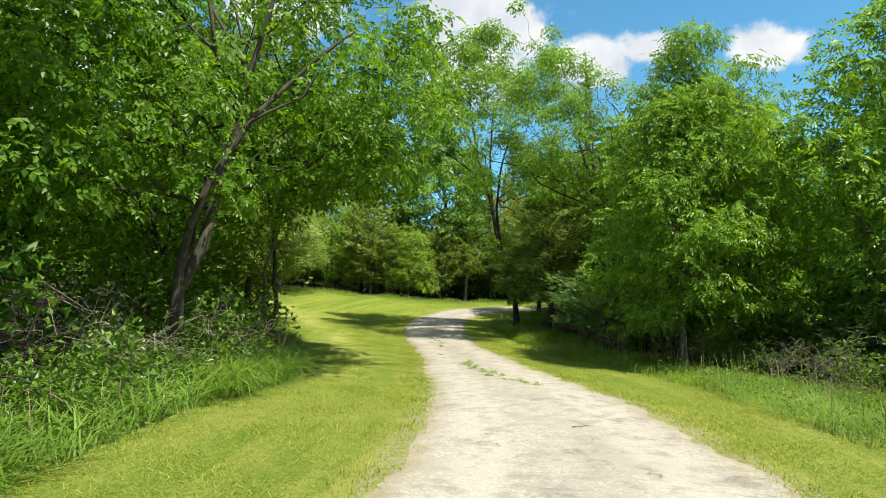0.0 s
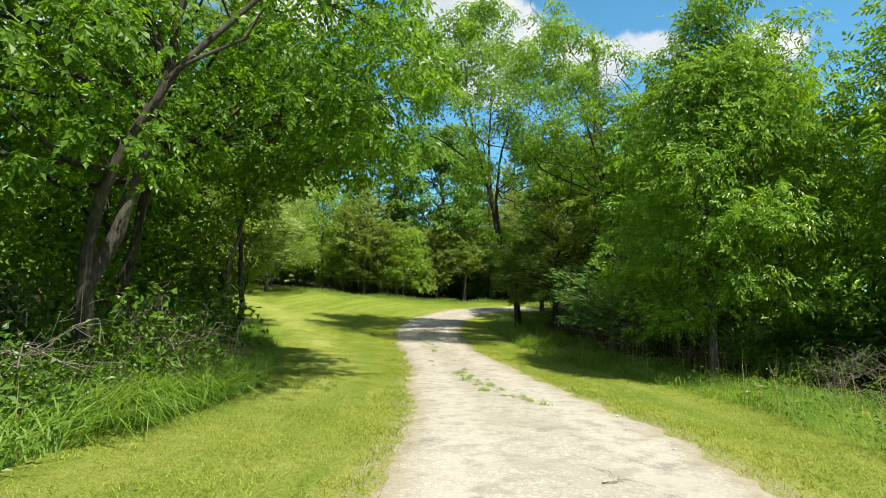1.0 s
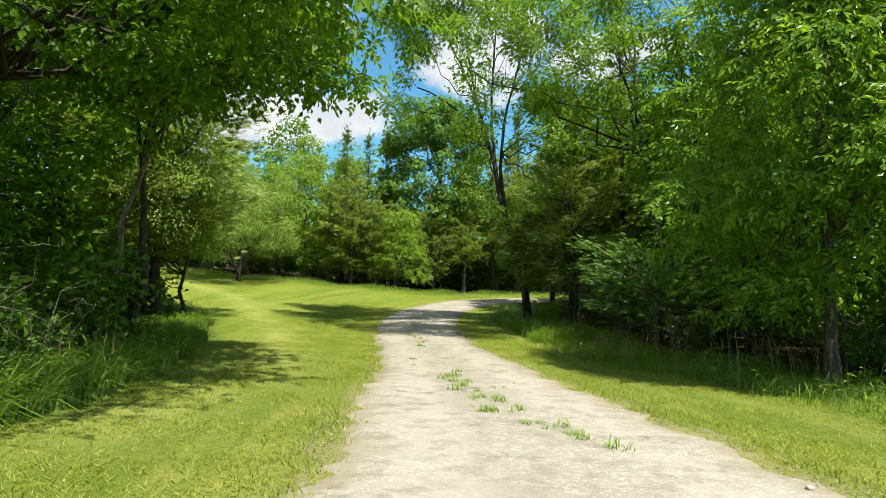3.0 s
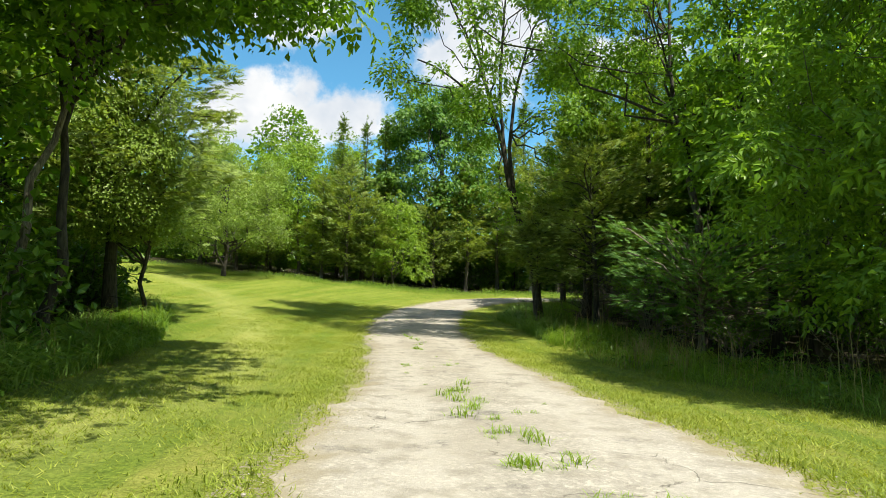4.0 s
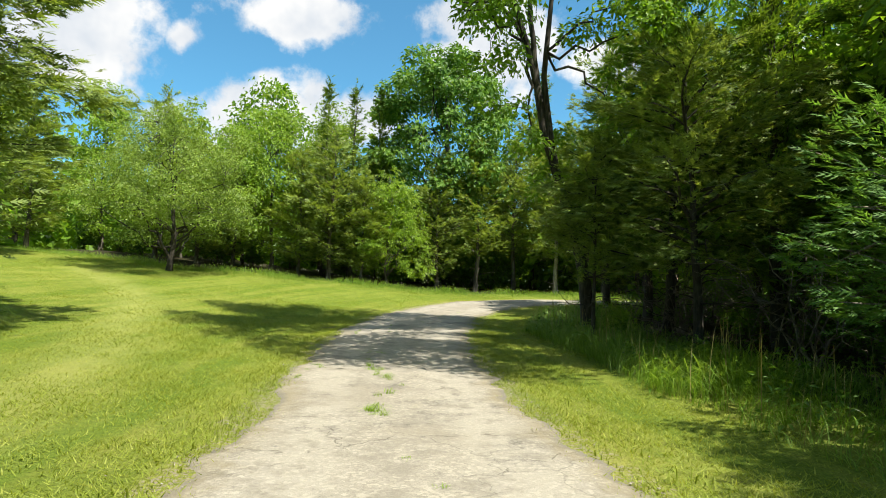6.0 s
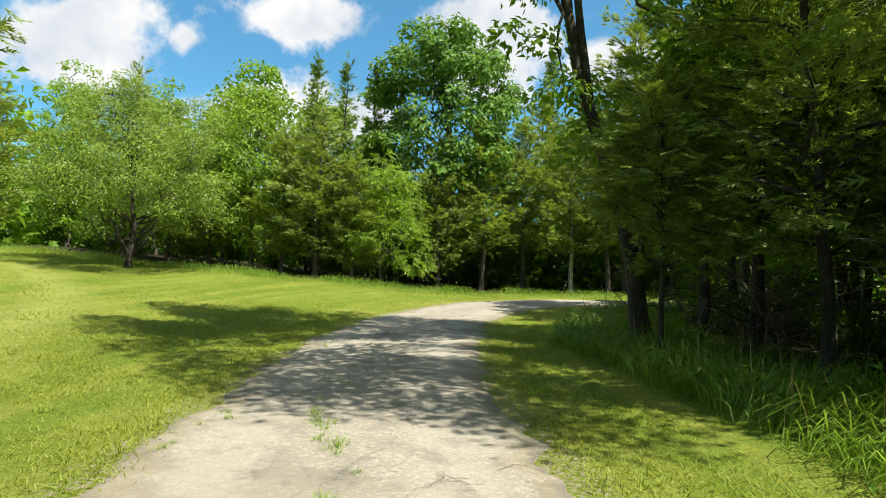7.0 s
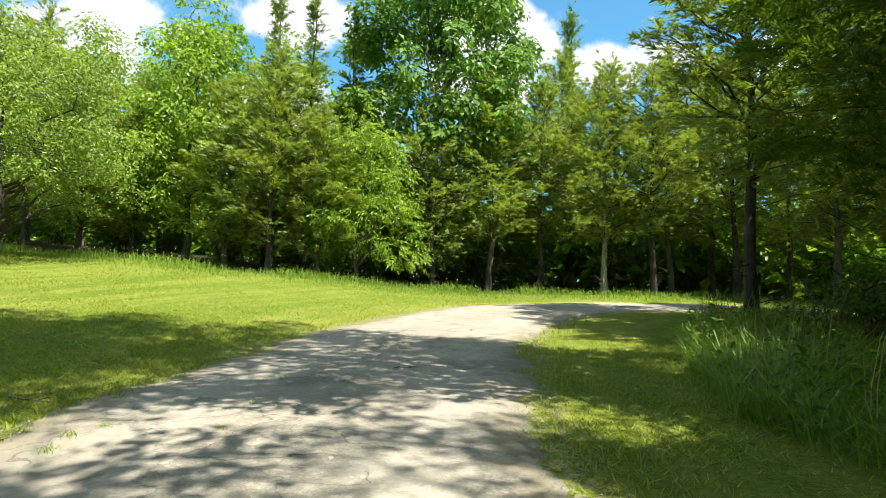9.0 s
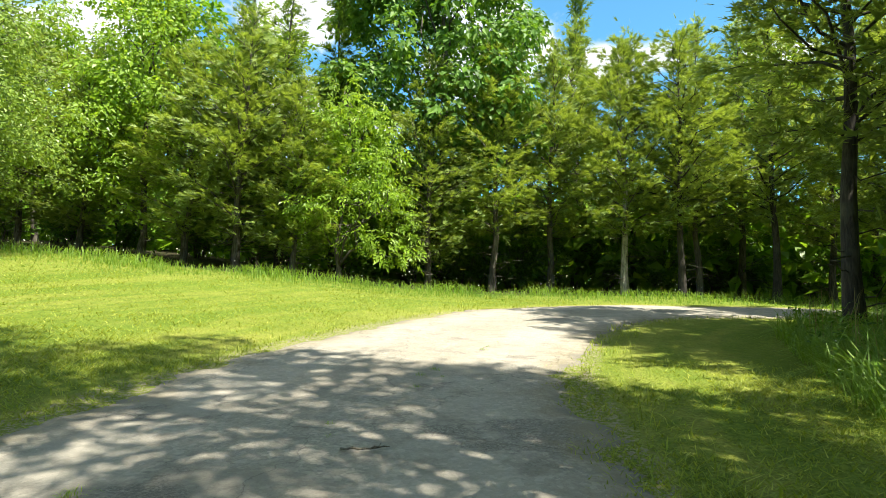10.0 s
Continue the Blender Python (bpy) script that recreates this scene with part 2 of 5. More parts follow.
    n.put(b.inputs["Height"], n.math("SUBTRACT", h, n.math("MULTIPLY", line, 2.0)))
    n.t.links.new(b.outputs[0], p.inputs["Normal"])
    n.t.links.new(p.outputs[0], out.inputs[0])
    return m


def stone_material():
    m, n, out = material("pebble_stone")
    rnd = n.add("ShaderNodeNewGeometry").outputs["Random Per Island"]
    pos = n.add("ShaderNodeTexCoord").outputs["Object"]
    col = n.mix(rnd, (0.18, 0.165, 0.14), (0.45, 0.425, 0.37))
    col = n.mix(n.math("MULTIPLY", n.noise(pos, 90.0, 3.0), 0.4), col, (0.30, 0.27, 0.22))
    p = n.add("ShaderNodeBsdfPrincipled")
    n.put(p.inputs["Base Color"], col)
    p.inputs["Roughness"].default_value = 0.9
    n.t.links.new(p.outputs[0], out.inputs[0])
    return m


TURF, GRAVEL, PEBBLE = ground_material(), gravel_material(), stone_material()
BARK_DARK = bark_material("furrowed_dark_bark", (0.020, 0.017, 0.013), (0.066, 0.056, 0.042))
BARK_GREY = bark_material("weathered_grey_bark", (0.044, 0.037, 0.029), (0.150, 0.132, 0.104))
BARK_PALE_GREY = bark_material("blotched_grey_bark", (0.060, 0.050, 0.038), (0.250, 0.215, 0.165))
BARK_PALE = bark_material("peeled_pale_bark", (0.16, 0.135, 0.105), (0.46, 0.41, 0.33))
DEADWOOD = bark_material("dead_grey_wood", (0.07, 0.058, 0.044), (0.24, 0.205, 0.155), 2.0)
LEAF_MAPLE = leaf_material("maple_leaf", (0.060, 0.140, 0.010), (0.125, 0.262, 0.017), (0.212, 0.360, 0.028), 0.58)
LEAF_ASH = leaf_material("ash_leaf", (0.088, 0.180, 0.016), (0.176, 0.330, 0.027), (0.270, 0.430, 0.046), 0.50)
LEAF_OAK = leaf_material("oak_leaf", (0.054, 0.136, 0.016), (0.118, 0.245, 0.027), (0.200, 0.332, 0.050), 0.40, 0.5)
LEAF_BRIGHT = leaf_material("young_bright_leaf", (0.122, 0.215, 0.019), (0.232, 0.375, 0.032), (0.340, 0.485, 0.060), 0.48)
LEAF_OLIVE = leaf_material("small_grey_green_leaf", (0.110, 0.185, 0.026), (0.220, 0.330, 0.048), (0.320, 0.425, 0.090), 0.42)
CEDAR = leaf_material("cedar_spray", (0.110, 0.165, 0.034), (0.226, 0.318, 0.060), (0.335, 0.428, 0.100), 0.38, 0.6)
CEDAR_DARK = leaf_material("dark_cedar_spray", (0.052, 0.100, 0.014), (0.118, 0.200, 0.022), (0.185, 0.280, 0.036), 0.45, 0.6)
SOFT_GREEN = leaf_material("soft_evergreen_spray", (0.060, 0.150, 0.028), (0.130, 0.270, 0.050), (0.200, 0.350, 0.075), 0.40, 0.6)
WEED = leaf_material("bright_weed_blade", (0.12, 0.22, 0.012), (0.22, 0.36, 0.02), (0.32, 0.44, 0.05), 0.45, 0.5)
BRUSH = leaf_material("bramble_leaf", (0.050, 0.118, 0.012), (0.105, 0.212, 0.020), (0.170, 0.285, 0.034), 0.40)
GRASS_LAWN = leaf_material("lawn_blade", (0.150, 0.206, 0.020), (0.262, 0.328, 0.040), (0.380, 0.400, 0.100), 0.42, 0.6)
GRASS_TALL = leaf_material("long_grass_blade", (0.080, 0.168, 0.016), (0.172, 0.300, 0.038), (0.285, 0.395, 0.100), 0.52, 0.5)
GRASS_DRY = leaf_material("seed_stalk", (0.16, 0.14, 0.05), (0.30, 0.26, 0.11), (0.38, 0.34, 0.17), 0.25, 0.7)
PETAL = leaf_material("white_petal", (0.55, 0.55, 0.48), (0.75, 0.75, 0.68), (0.80, 0.80, 0.72), 0.3, 0.7)


# ------------------------------------------------------------------ plan
def along(v, xs, ys):
    return np.interp(v, xs, ys)


def road_mid_x(y):
    """Centre of the drive where it runs ahead."""
    return along(y, (-40, 4, 9, 14, 19, 22.5, 27, 31, 35, 38.5, 42, 44.5), (2.1, 2.1, 1.9, 1.15, 0.25, -0.5, -1.5, -2.0, -2.25, -2.0, -0.9, 0.9))


def smooth01(v):
    v = np.clip(v, 0, 1)
    return v * v * (3 - 2 * v)


def ground_z(x, y):
    """Height of the land: the drive dips, then climbs; the meadow rises to the left."""
    x, y = np.asarray(x, float), np.asarray(y, float)
    base = along(y, (-30, 4, 9, 13, 18, 24, 28, 34, 44, 54, 70, 120), (0.1, 0.1, 0.07, -0.05, -0.2, -0.2, -0.02, 0.25, 0.98, 1.65, 2.5, 5.0))
    u = np.maximum(0, road_mid_x(y) - 2.2 - x)
    rise = 0.088 * np.minimum(u, 26) * smooth01((y - 17) / 20)
    r = np.maximum(0, x - 5.0)
    fall = -0.035 * np.minimum(r, 20) * smooth01((y - 36) / 8)
    lump = 0.03 * np.sin(x * 0.9 + 1.3) * np.sin(y * 0.7) + 0.05 * np.sin(x * 0.31 + y * 0.23)
    return base + rise + fall + lump * smooth01((np.abs(x - road_mid_x(y)) - 1.5) / 3)


def wood_left_x(y):
    return along(y, (-40, 0, 7, 9, 13, 17, 22, 24, 28, 31, 36, 42, 46), (-3.9, -3.9, -4.3, -4.2, -4.5, -6.0, -8.2, -9.2, -11.5, -15, -24, -34, -60))


def mown_left_x(y):
    return along(y, (-40, 0, 7, 9, 13, 17, 22, 24, 28, 31, 36, 42, 46), (-2.6, -2.8, -3.3, -3.1, -3.3, -4.8, -6.6, -7.6, -9.8, -13, -22, -32, -60))


def wood_right_x(y):
    return along(y, (-40, 5, 9, 13, 19, 21, 23, 29, 33, 36, 41, 44, 48), (8.2, 8.2, 7.9, 8.0, 7.0, 6.0, 5.0, 3.4, 2.6, 2.9, 4.6, 8, 15))


def mown_right_x(y):
    return along(y, (-40, 5, 9, 13, 15, 18.5, 19.6, 22.7, 29, 33, 36, 41, 43, 46), (6.2, 6.2, 5.8, 5.8, 5.3, 4.5, 3.8, 2.9, 1.8, 1.0, 1.5, 3.2, 4.6, 12))


def far_edge_y(x):
    """Where the far wood begins beyond meadow and bend."""
    return along(x, (-60, -30, -18, -12, -7, -3, 1, 6, 14), (50, 47.5, 46.5, 46.5, 47.0, 50.0, 52.0, 51.5, 50.5))


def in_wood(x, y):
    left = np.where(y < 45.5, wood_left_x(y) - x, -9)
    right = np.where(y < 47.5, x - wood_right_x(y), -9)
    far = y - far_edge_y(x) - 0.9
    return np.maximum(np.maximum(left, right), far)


ROAD_LINE = ((2.1, -40), (2.1, -10), (2.12, 0), (2.1, 4), (1.95, 9), (1.15, 14), (0.25, 19), (-0.5, 22.5), (-1.5, 27), (-2.05, 31), (-2.25, 35), (-1.95, 38.5),
             (-0.9, 42), (0.9, 44.6), (3.4, 46.0), (6.5, 46.3), (10, 45.6), (16, 43.6), (24, 41.5), (36, 39))
ROAD_HALF = ((-40, 2.0), (2, 2.05), (9, 1.9), (14, 1.72), (22, 1.48), (27, 1.6), (34, 1.78), (60, 1.7))


def smooth_line(pts, step):
    """Points at even steps on a smooth curve through pts."""
    pts = np.array(pts, float)
    out = []
    for i in range(len(pts) - 1):
        p0, p1, p2, p3 = pts[max(i - 1, 0)], pts[i], pts[i + 1], pts[min(i + 2, len(pts) - 1)]
        k = max(2, int(np.linalg.norm(p2 - p1) / step))
        for s in np.arange(k) / k:
            out.append(0.5 * (2 * p1 + (p2 - p0) * s + (2 * p0 - 5 * p1 + 4 * p2 - p3) * s**2 + (3 * p1 - p0 - 3 * p2 + p3) * s**3))
    out.append(pts[-1])
    return np.array(out)


ROAD_PTS = smooth_line(ROAD_LINE, 0.12)
MOWER_LINE = ((-2.4, 12), (-2.9, 16), (-4.0, 20.8), (-5.6, 24.6), (-7.6, 28.5), (-12, 35.5), (-18, 41))


def road_gap(x, y):
    """Distance from the middle of the drive, and its half width there."""
    x, y = np.ravel(x), np.ravel(y)
    best = np.full(len(x), 1e9)
    for i in range(0, len(ROAD_PTS), 5):
        best = np.minimum(best, np.hypot(x - ROAD_PTS[i, 0], y - ROAD_PTS[i, 1]))
    return best, along(y, [a for a, _ in ROAD_HALF], [b for _, b in ROAD_HALF])


# ------------------------------------------------------------------ mesh helpers
def mesh_of(name, verts, quads=None, tris=None, smooth=False):
    """A mesh from arrays of corners and faces."""
    me = bpy.data.meshes.new(name)
    verts = np.asarray(verts, np.float32)
    q = np.zeros((0, 4), np.int32) if quads is None else np.asarray(quads, np.int32)
    t = np.zeros((0, 3), np.int32) if tris is None else np.asarray(tris, np.int32)
    me.vertices.add(len(verts))
    me.vertices.foreach_set("co", verts.ravel())
    loops = np.concatenate([q.ravel(), t.ravel()])
    me.loops.add(len(loops))
    me.loops.foreach_set("vertex_index", loops)
    me.polygons.add(len(q) + len(t))
    start = np.concatenate([np.arange(len(q)) * 4, len(q) * 4 + np.arange(len(t)) * 3]).astype(np.int32)
    me.polygons.foreach_set("loop_start", start)
    me.polygons.foreach_set("use_smooth", np.full(len(q) + len(t), smooth))
    me.update(calc_edges=True)
    return me


def part_mesh(name, me, mat, parent=None, label=""):
    me.materials.append(mat)
    ob = new(name, me)
    ob.parent = parent
    if label:
        tagged(ob, label)
    return ob


class Tubes:
    """Collects tapered tubes along lines into one mesh."""

    def __init__(self):
        self.v, self.q, self.n = [], [], 0

    def add(self, line, radii, sides=6):
        line = np.asarray(line, float)
        radii = np.asarray(radii, float)
        tang = np.gradient(line, axis=0)
        tang /= np.linalg.norm(tang, axis=1)[:, None] + 1e-9
        ref = np.where(np.abs(tang[:, 2:3]) > 0.9, [[1.0, 0, 0]], [[0, 0, 1.0]])
        a = np.cross(tang, ref[0] if np.abs(tang[0, 2]) <= 0.9 else np.array([1.0, 0, 0]))
        a /= np.linalg.norm(a, axis=1)[:, None] + 1e-9
        b = np.cross(tang, a)
        ang = np.arange(sides) * 2 * math.pi / sides
        ring = line[:, None] + radii[:, None, None] * (np.cos(ang)[None, :, None] * a[:, None] + np.sin(ang)[None, :, None] * b[:, None])
        self.v.append(ring.reshape(-1, 3))
        k = len(line)
        i, j = np.meshgrid(np.arange(k - 1), np.arange(sides), indexing="ij")
        i, j = i.ravel(), j.ravel()
        jn = (j + 1) % sides
        self.q.append(np.stack([i * sides + j, i * sides + jn, (i + 1) * sides + jn, (i + 1) * sides + j], 1) + self.n)
        self.n += k * sides
        return self

    def mesh(self, name):
        return mesh_of(name, np.concatenate(self.v), np.concatenate(self.q), smooth=True)


def unit(v):
    return v / (np.linalg.norm(v, axis=-1, keepdims=True) + 1e-9)


def leaf_mesh(name, base, way, up, length, width, fold=0.12):
    """Many folded lozenge leaves, one island each."""
    way = unit(way)
    side = unit(np.cross(way, up))
    nrm = np.cross(side, way)
    L, W = np.asarray(length)[:, None], np.asarray(width)[:, None]
    v = np.empty((len(base), 4, 3), np.float32)
    v[:, 0] = base
    v[:, 1] = base + way * L * 0.45 + side * W * 0.5 + nrm * L * fold
    v[:, 2] = base + way * L - nrm * L * 0.10
    v[:, 3] = base + way * L * 0.45 - side * W * 0.5 + nrm * L * fold
    return mesh_of(name, v.reshape(-1, 3), np.arange(len(base) * 4).reshape(-1, 4))


def frond_mesh(name, base, way, up, length, plump=1.0, twiglets=6):
    """Feathery sprays: a drooping rachis and pairs of side twiglets each."""
    way = unit(way)
    side = unit(np.cross(way, up))
    nrm = np.cross(side, way)
    L = np.asarray(length)[:, None]
    k_all = 1 + twiglets
    v = np.empty((len(base), k_all, 3, 3), np.float32)
    for k, (s, ang, long) in enumerate(((0.0, 0.0, 1.0), (0.08, 0.75, 0.46), (0.12, -0.75, 0.46), (0.34, 0.66, 0.42), (0.38, -0.66, 0.42), (0.58, 0.55, 0.32), (0.62, -0.55, 0.32))[:k_all]):
        o = base + way * L * s - nrm * L * 0.10 * s * s
        d = way * math.cos(ang) + side * math.sin(ang)
        w = (-way * math.sin(ang) + side * math.cos(ang)) * L * 0.055 * plump
        v[:, k, 0], v[:, k, 1] = o - w, o + w
        v[:, k, 2] = o + d * L * long - nrm * L * 0.13 * long
    return mesh_of(name, v.reshape(-1, 3), None, np.arange(len(base) * k_all * 3).reshape(-1, 3))


def bend_from(a, tang, b, n=14):
    """A limb that leaves a along tang and swings over to b."""
    s = np.linspace(0, 1, n)[:, None]
    m = a + unit(tang) * np.linalg.norm(b - a) * 0.45
    return a * (1 - s) ** 2 + m * 2 * s * (1 - s) + b * s**2


def curve_to(a, b, rise, n=7, wob=0.0, rng=None):
    """A limb from a to b that first goes out, then turns up (rise > 0) or sags."""
    s = np.linspace(0, 1, n)[:, None]
    p = a + (b - a) * s
    p[:, 2] -= (rise * np.linalg.norm(b - a) * (s * (1 - s))[:, 0])
    if wob and rng is not None:
        p[1:-1] += rng.normal(0, wob * np.linalg.norm(b - a) / n, (n - 2, 3))
    return p


# ------------------------------------------------------------------ kinds of plants
def broadleaf(rng, height, trunk_r, crown_lo, radius, leaves, leaf=(0.13, 0.075), mat=None, bark=None, lean=(0.0, 0.0),
              clusters=130, limbs=12, squash=1.0, compound=False, shift=(0.0, 0.0), hollow=0.35, stems=1, flat=0.5, crad=0.55, name="deciduous_tree", droop=0.35, fork=0.35, see=None, low_limb=0.0, forks=(), core=500, wob=0.010, bow=1.0, extra=(), turn=0.62, spread=0.55, stem=None):
    """A tapered, forked trunk, limbs and a crown of leafy sprays. crown_lo: height of the lowest leaves."""
    root = new(name)
    bark, mat = bark or BARK_DARK, mat or LEAF_ASH
    top = np.array([lean[0], lean[1], height * 0.86])
    lines, trunks = [], []
    for s in range(stems):
        off = np.array([0.0, 0.0, 0.0]) if s == 0 else np.append(rng.normal(0, 0.3, 2), 0)
        tp = top + (0 if s == 0 else np.append(rng.normal(0, radius * 0.45, 2), -height * 0.1 * rng.random()))
        k = 12
        u = np.linspace(0, 1, k)[:, None]
        ln = off * (1 - u) + np.concatenate([tp[None, :2] * u**bow, tp[2] * u], 1)
        ln[1:-1, :2] += np.cumsum(rng.normal(0, height * wob, (k - 2, 2)), 0)
        ln[0, 2] = -0.25
        r = trunk_r * (0.85 if s else 1.0) * (1 - 0.9 * u[:, 0] ** 0.85)
        r[0] *= 1.45
        if stem is not None:
            ln = smooth_line(stem, 0.5)
            ln[1:-1, :2] += np.cumsum(rng.normal(0, height * wob * 0.3, (len(ln) - 2, 2)), 0)
            u = (ln[:, 2:3] / ln[-1, 2]).clip(0, 1)
            r = trunk_r * (1 - 0.88 * u[:, 0] ** 1.1) + trunk_r * 0.42 * np.exp(-u[:, 0] * 22)
        lines.append((ln, np.maximum(r, 0.015)))
        tb = Tubes().add(ln, np.maximum(r, 0.015), 9)
        trunks.append(part_mesh("trunk", tb.mesh("trunk"), bark, root))
    for frac, end in forks:
        ln, r = lines[0]
        i = int(np.argmin(np.abs(ln[:, 2] - frac)))
        line = bend_from(ln[i], ln[i] - ln[i - 1], np.array(end, float))
        line[2:-1] += np.cumsum(rng.normal(0, 0.03, (11, 3)), 0)
        rr = np.linspace(r[i] * 0.80, 0.03, 14)
        part_mesh("fork", Tubes().add(line, rr, 8).mesh("fork"), bark, trunks[0])
        lines.append((line, rr))
    # crown envelope: an egg with uneven bulges
    cz = (crown_lo + height) / 2
    hz = (height - crown_lo) / 2
    bulge = rng.normal(0, 1, (9, 3))
    bulge = unit(bulge)
    amp = rng.uniform(-0.18, 0.30, 9)

    def envelope(d):
        k = 1 + (np.clip(d @ bulge.T, 0, 1) ** 4 * amp).sum(1)
        f = (d[:, 2] + 1) / 2
        egg = np.sqrt(np.maximum(0, 1 - d[:, 2] ** 2))
        cone = (1 - f) ** 0.62 * np.minimum(1.0, 0.55 + f * 3.0) * 1.08
        w = (egg * (1 - spread) + cone * spread) * radius * k
        u = d[:, :2] / (np.linalg.norm(d[:, :2], axis=1, keepdims=True) + 1e-9)
        return np.stack([u[:, 0] * w, u[:, 1] * w * squash, d[:, 2] * hz * (0.5 + 0.5 * k)], 1)

    d = unit(rng.normal(0, 1, (clusters, 3)))
    depth = (hollow + (1 - hollow) * rng.random(clusters) ** 0.55)[:, None]
    cent = envelope(d) * depth
    cent[:, 0] += shift[0] + lean[0] * 0.55
    cent[:, 1] += shift[1] + lean[1] * 0.55
    cent[:, 2] += cz
    if see is not None:
        cent = cent[see(cent)]
    if len(extra):
        cent = np.concatenate([cent, np.array(extra, float)])
    # limbs towards a spread of sprays
    twigwork = Tubes()
    limb_pts = []
    order = rng.permutation(len(cent))[:limbs]
    for c in cent[order]:
        j = int(np.argmin([((l[0] - c) ** 2).sum(1).min() for l in lines])) if forks else int(rng.integers(len(lines)))
        ln, r = lines[j]
        hmin, hmax = max(0.08, low_limb or crown_lo / height * 0.7), 0.92
        target = np.clip((c[2] / height) - fork * rng.uniform(0.5, 1.1), hmin, hmax)
        i = int(np.argmin(np.abs(ln[:, 2] - target * height)))
        a = ln[i]
        line = curve_to(a, c, rng.uniform(-0.25, 0.15), 8, 0.35, rng)
        r0 = min(r[i] * 0.62, 0.018 * np.linalg.norm(c - a) + 0.02)
        part_mesh("limb", Tubes().add(line, np.linspace(r0, 0.012, 8), 6).mesh("limb"), bark, trunks[j] if j < stems else trunks[0])
        limb_pts.append(line[2:])
    limb_pts.append(lines[0][0][5:])
    lp = np.concatenate(limb_pts)
    for c in cent:
        j = np.argmin(((lp - c) ** 2).sum(1))
        if np.linalg.norm(lp[j] - c) > 0.15:
            twigwork.add(curve_to(lp[j], c, 0.2, 4, 0.3, rng), np.linspace(0.015, 0.005, 4), 3)
    tagged(part_mesh("twigwork", twigwork.mesh("twigwork"), bark, root), kind="stuff")
    # leaves
    n = leaves // (5 if compound else 1)
    rad = crad * rng.uniform(0.6, 1.4, len(cent))
    share = rad**2 / (rad**2).sum()
    pick = rng.choice(len(cent), n, p=share)
    dome = unit(rng.normal(0, 1, (n, 3)) + np.array([0, 0, 0.30]))
    ragged = rng.uniform(0.45, 1.12, n) + 0.35 * (rng.random(n) < 0.10)
    off = dome * (rad[pick] * ragged)[:, None] * np.array([1.0, 1.0, flat * 1.25])
    pos = cent[pick] + off
    pos[:, 2] -= 0.30 * (off[:, :2] ** 2).sum(1) / (rad[pick] + 0.1)
    up = unit(dome * 0.75 + np.array([0.33, -0.38, 0.40]) + rng.normal(0, turn * 0.55, (n, 3)))
    way = dome * np.array([1, 1, 0.25]) + rng.normal(0, 0.5, (n, 3)) + np.array([0, 0, -droop])
    way = unit(way - up * (0.75 * (way * up).sum(1))[:, None])
    size = leaf[0] * rng.uniform(0.65, 1.3, n)
    if compound:
        way = unit(way)
        side = unit(np.cross(way, up))
        bs, ws, us, ss = [], [], [], []
        for k, (s, ang) in enumerate(((0.25, 1.0), (0.25, -1.0), (0.62, 0.8), (0.62, -0.8), (1.0, 0.0))):
            bs.append(pos + way * (s * size * 1.7)[:, None])
            ws.append(way * math.cos(ang) + side * math.sin(ang) + np.array([0, 0, -0.15]))
            us.append(up)
            ss.append(size * (1.0 if k < 4 else 1.15))
        pos, way, up, size = np.concatenate(bs), np.concatenate(ws), np.concatenate(us), np.concatenate(ss)
    wide = size * leaf[1] / leaf[0]
    if core:
        d = unit(rng.normal(0, 1, (core, 3)))
        q = envelope(d) * (0.74 * rng.random(core) ** 0.4)[:, None] + np.array([shift[0] + lean[0] * 0.55, shift[1] + lean[1] * 0.55, cz])
        big = rng.uniform(0.16, 0.30, core)
        pos, way = np.concatenate([pos, q]), np.concatenate([way, rng.normal(0, 1, (core, 3))])
        up, size, wide = np.concatenate([up, unit(rng.normal(0, 1, (core, 3)))]), np.concatenate([size, big]), np.concatenate([wide, big * 0.6])
    part_mesh("crown", leaf_mesh("crown", pos, way, up, size, wide), mat, root)
    return root


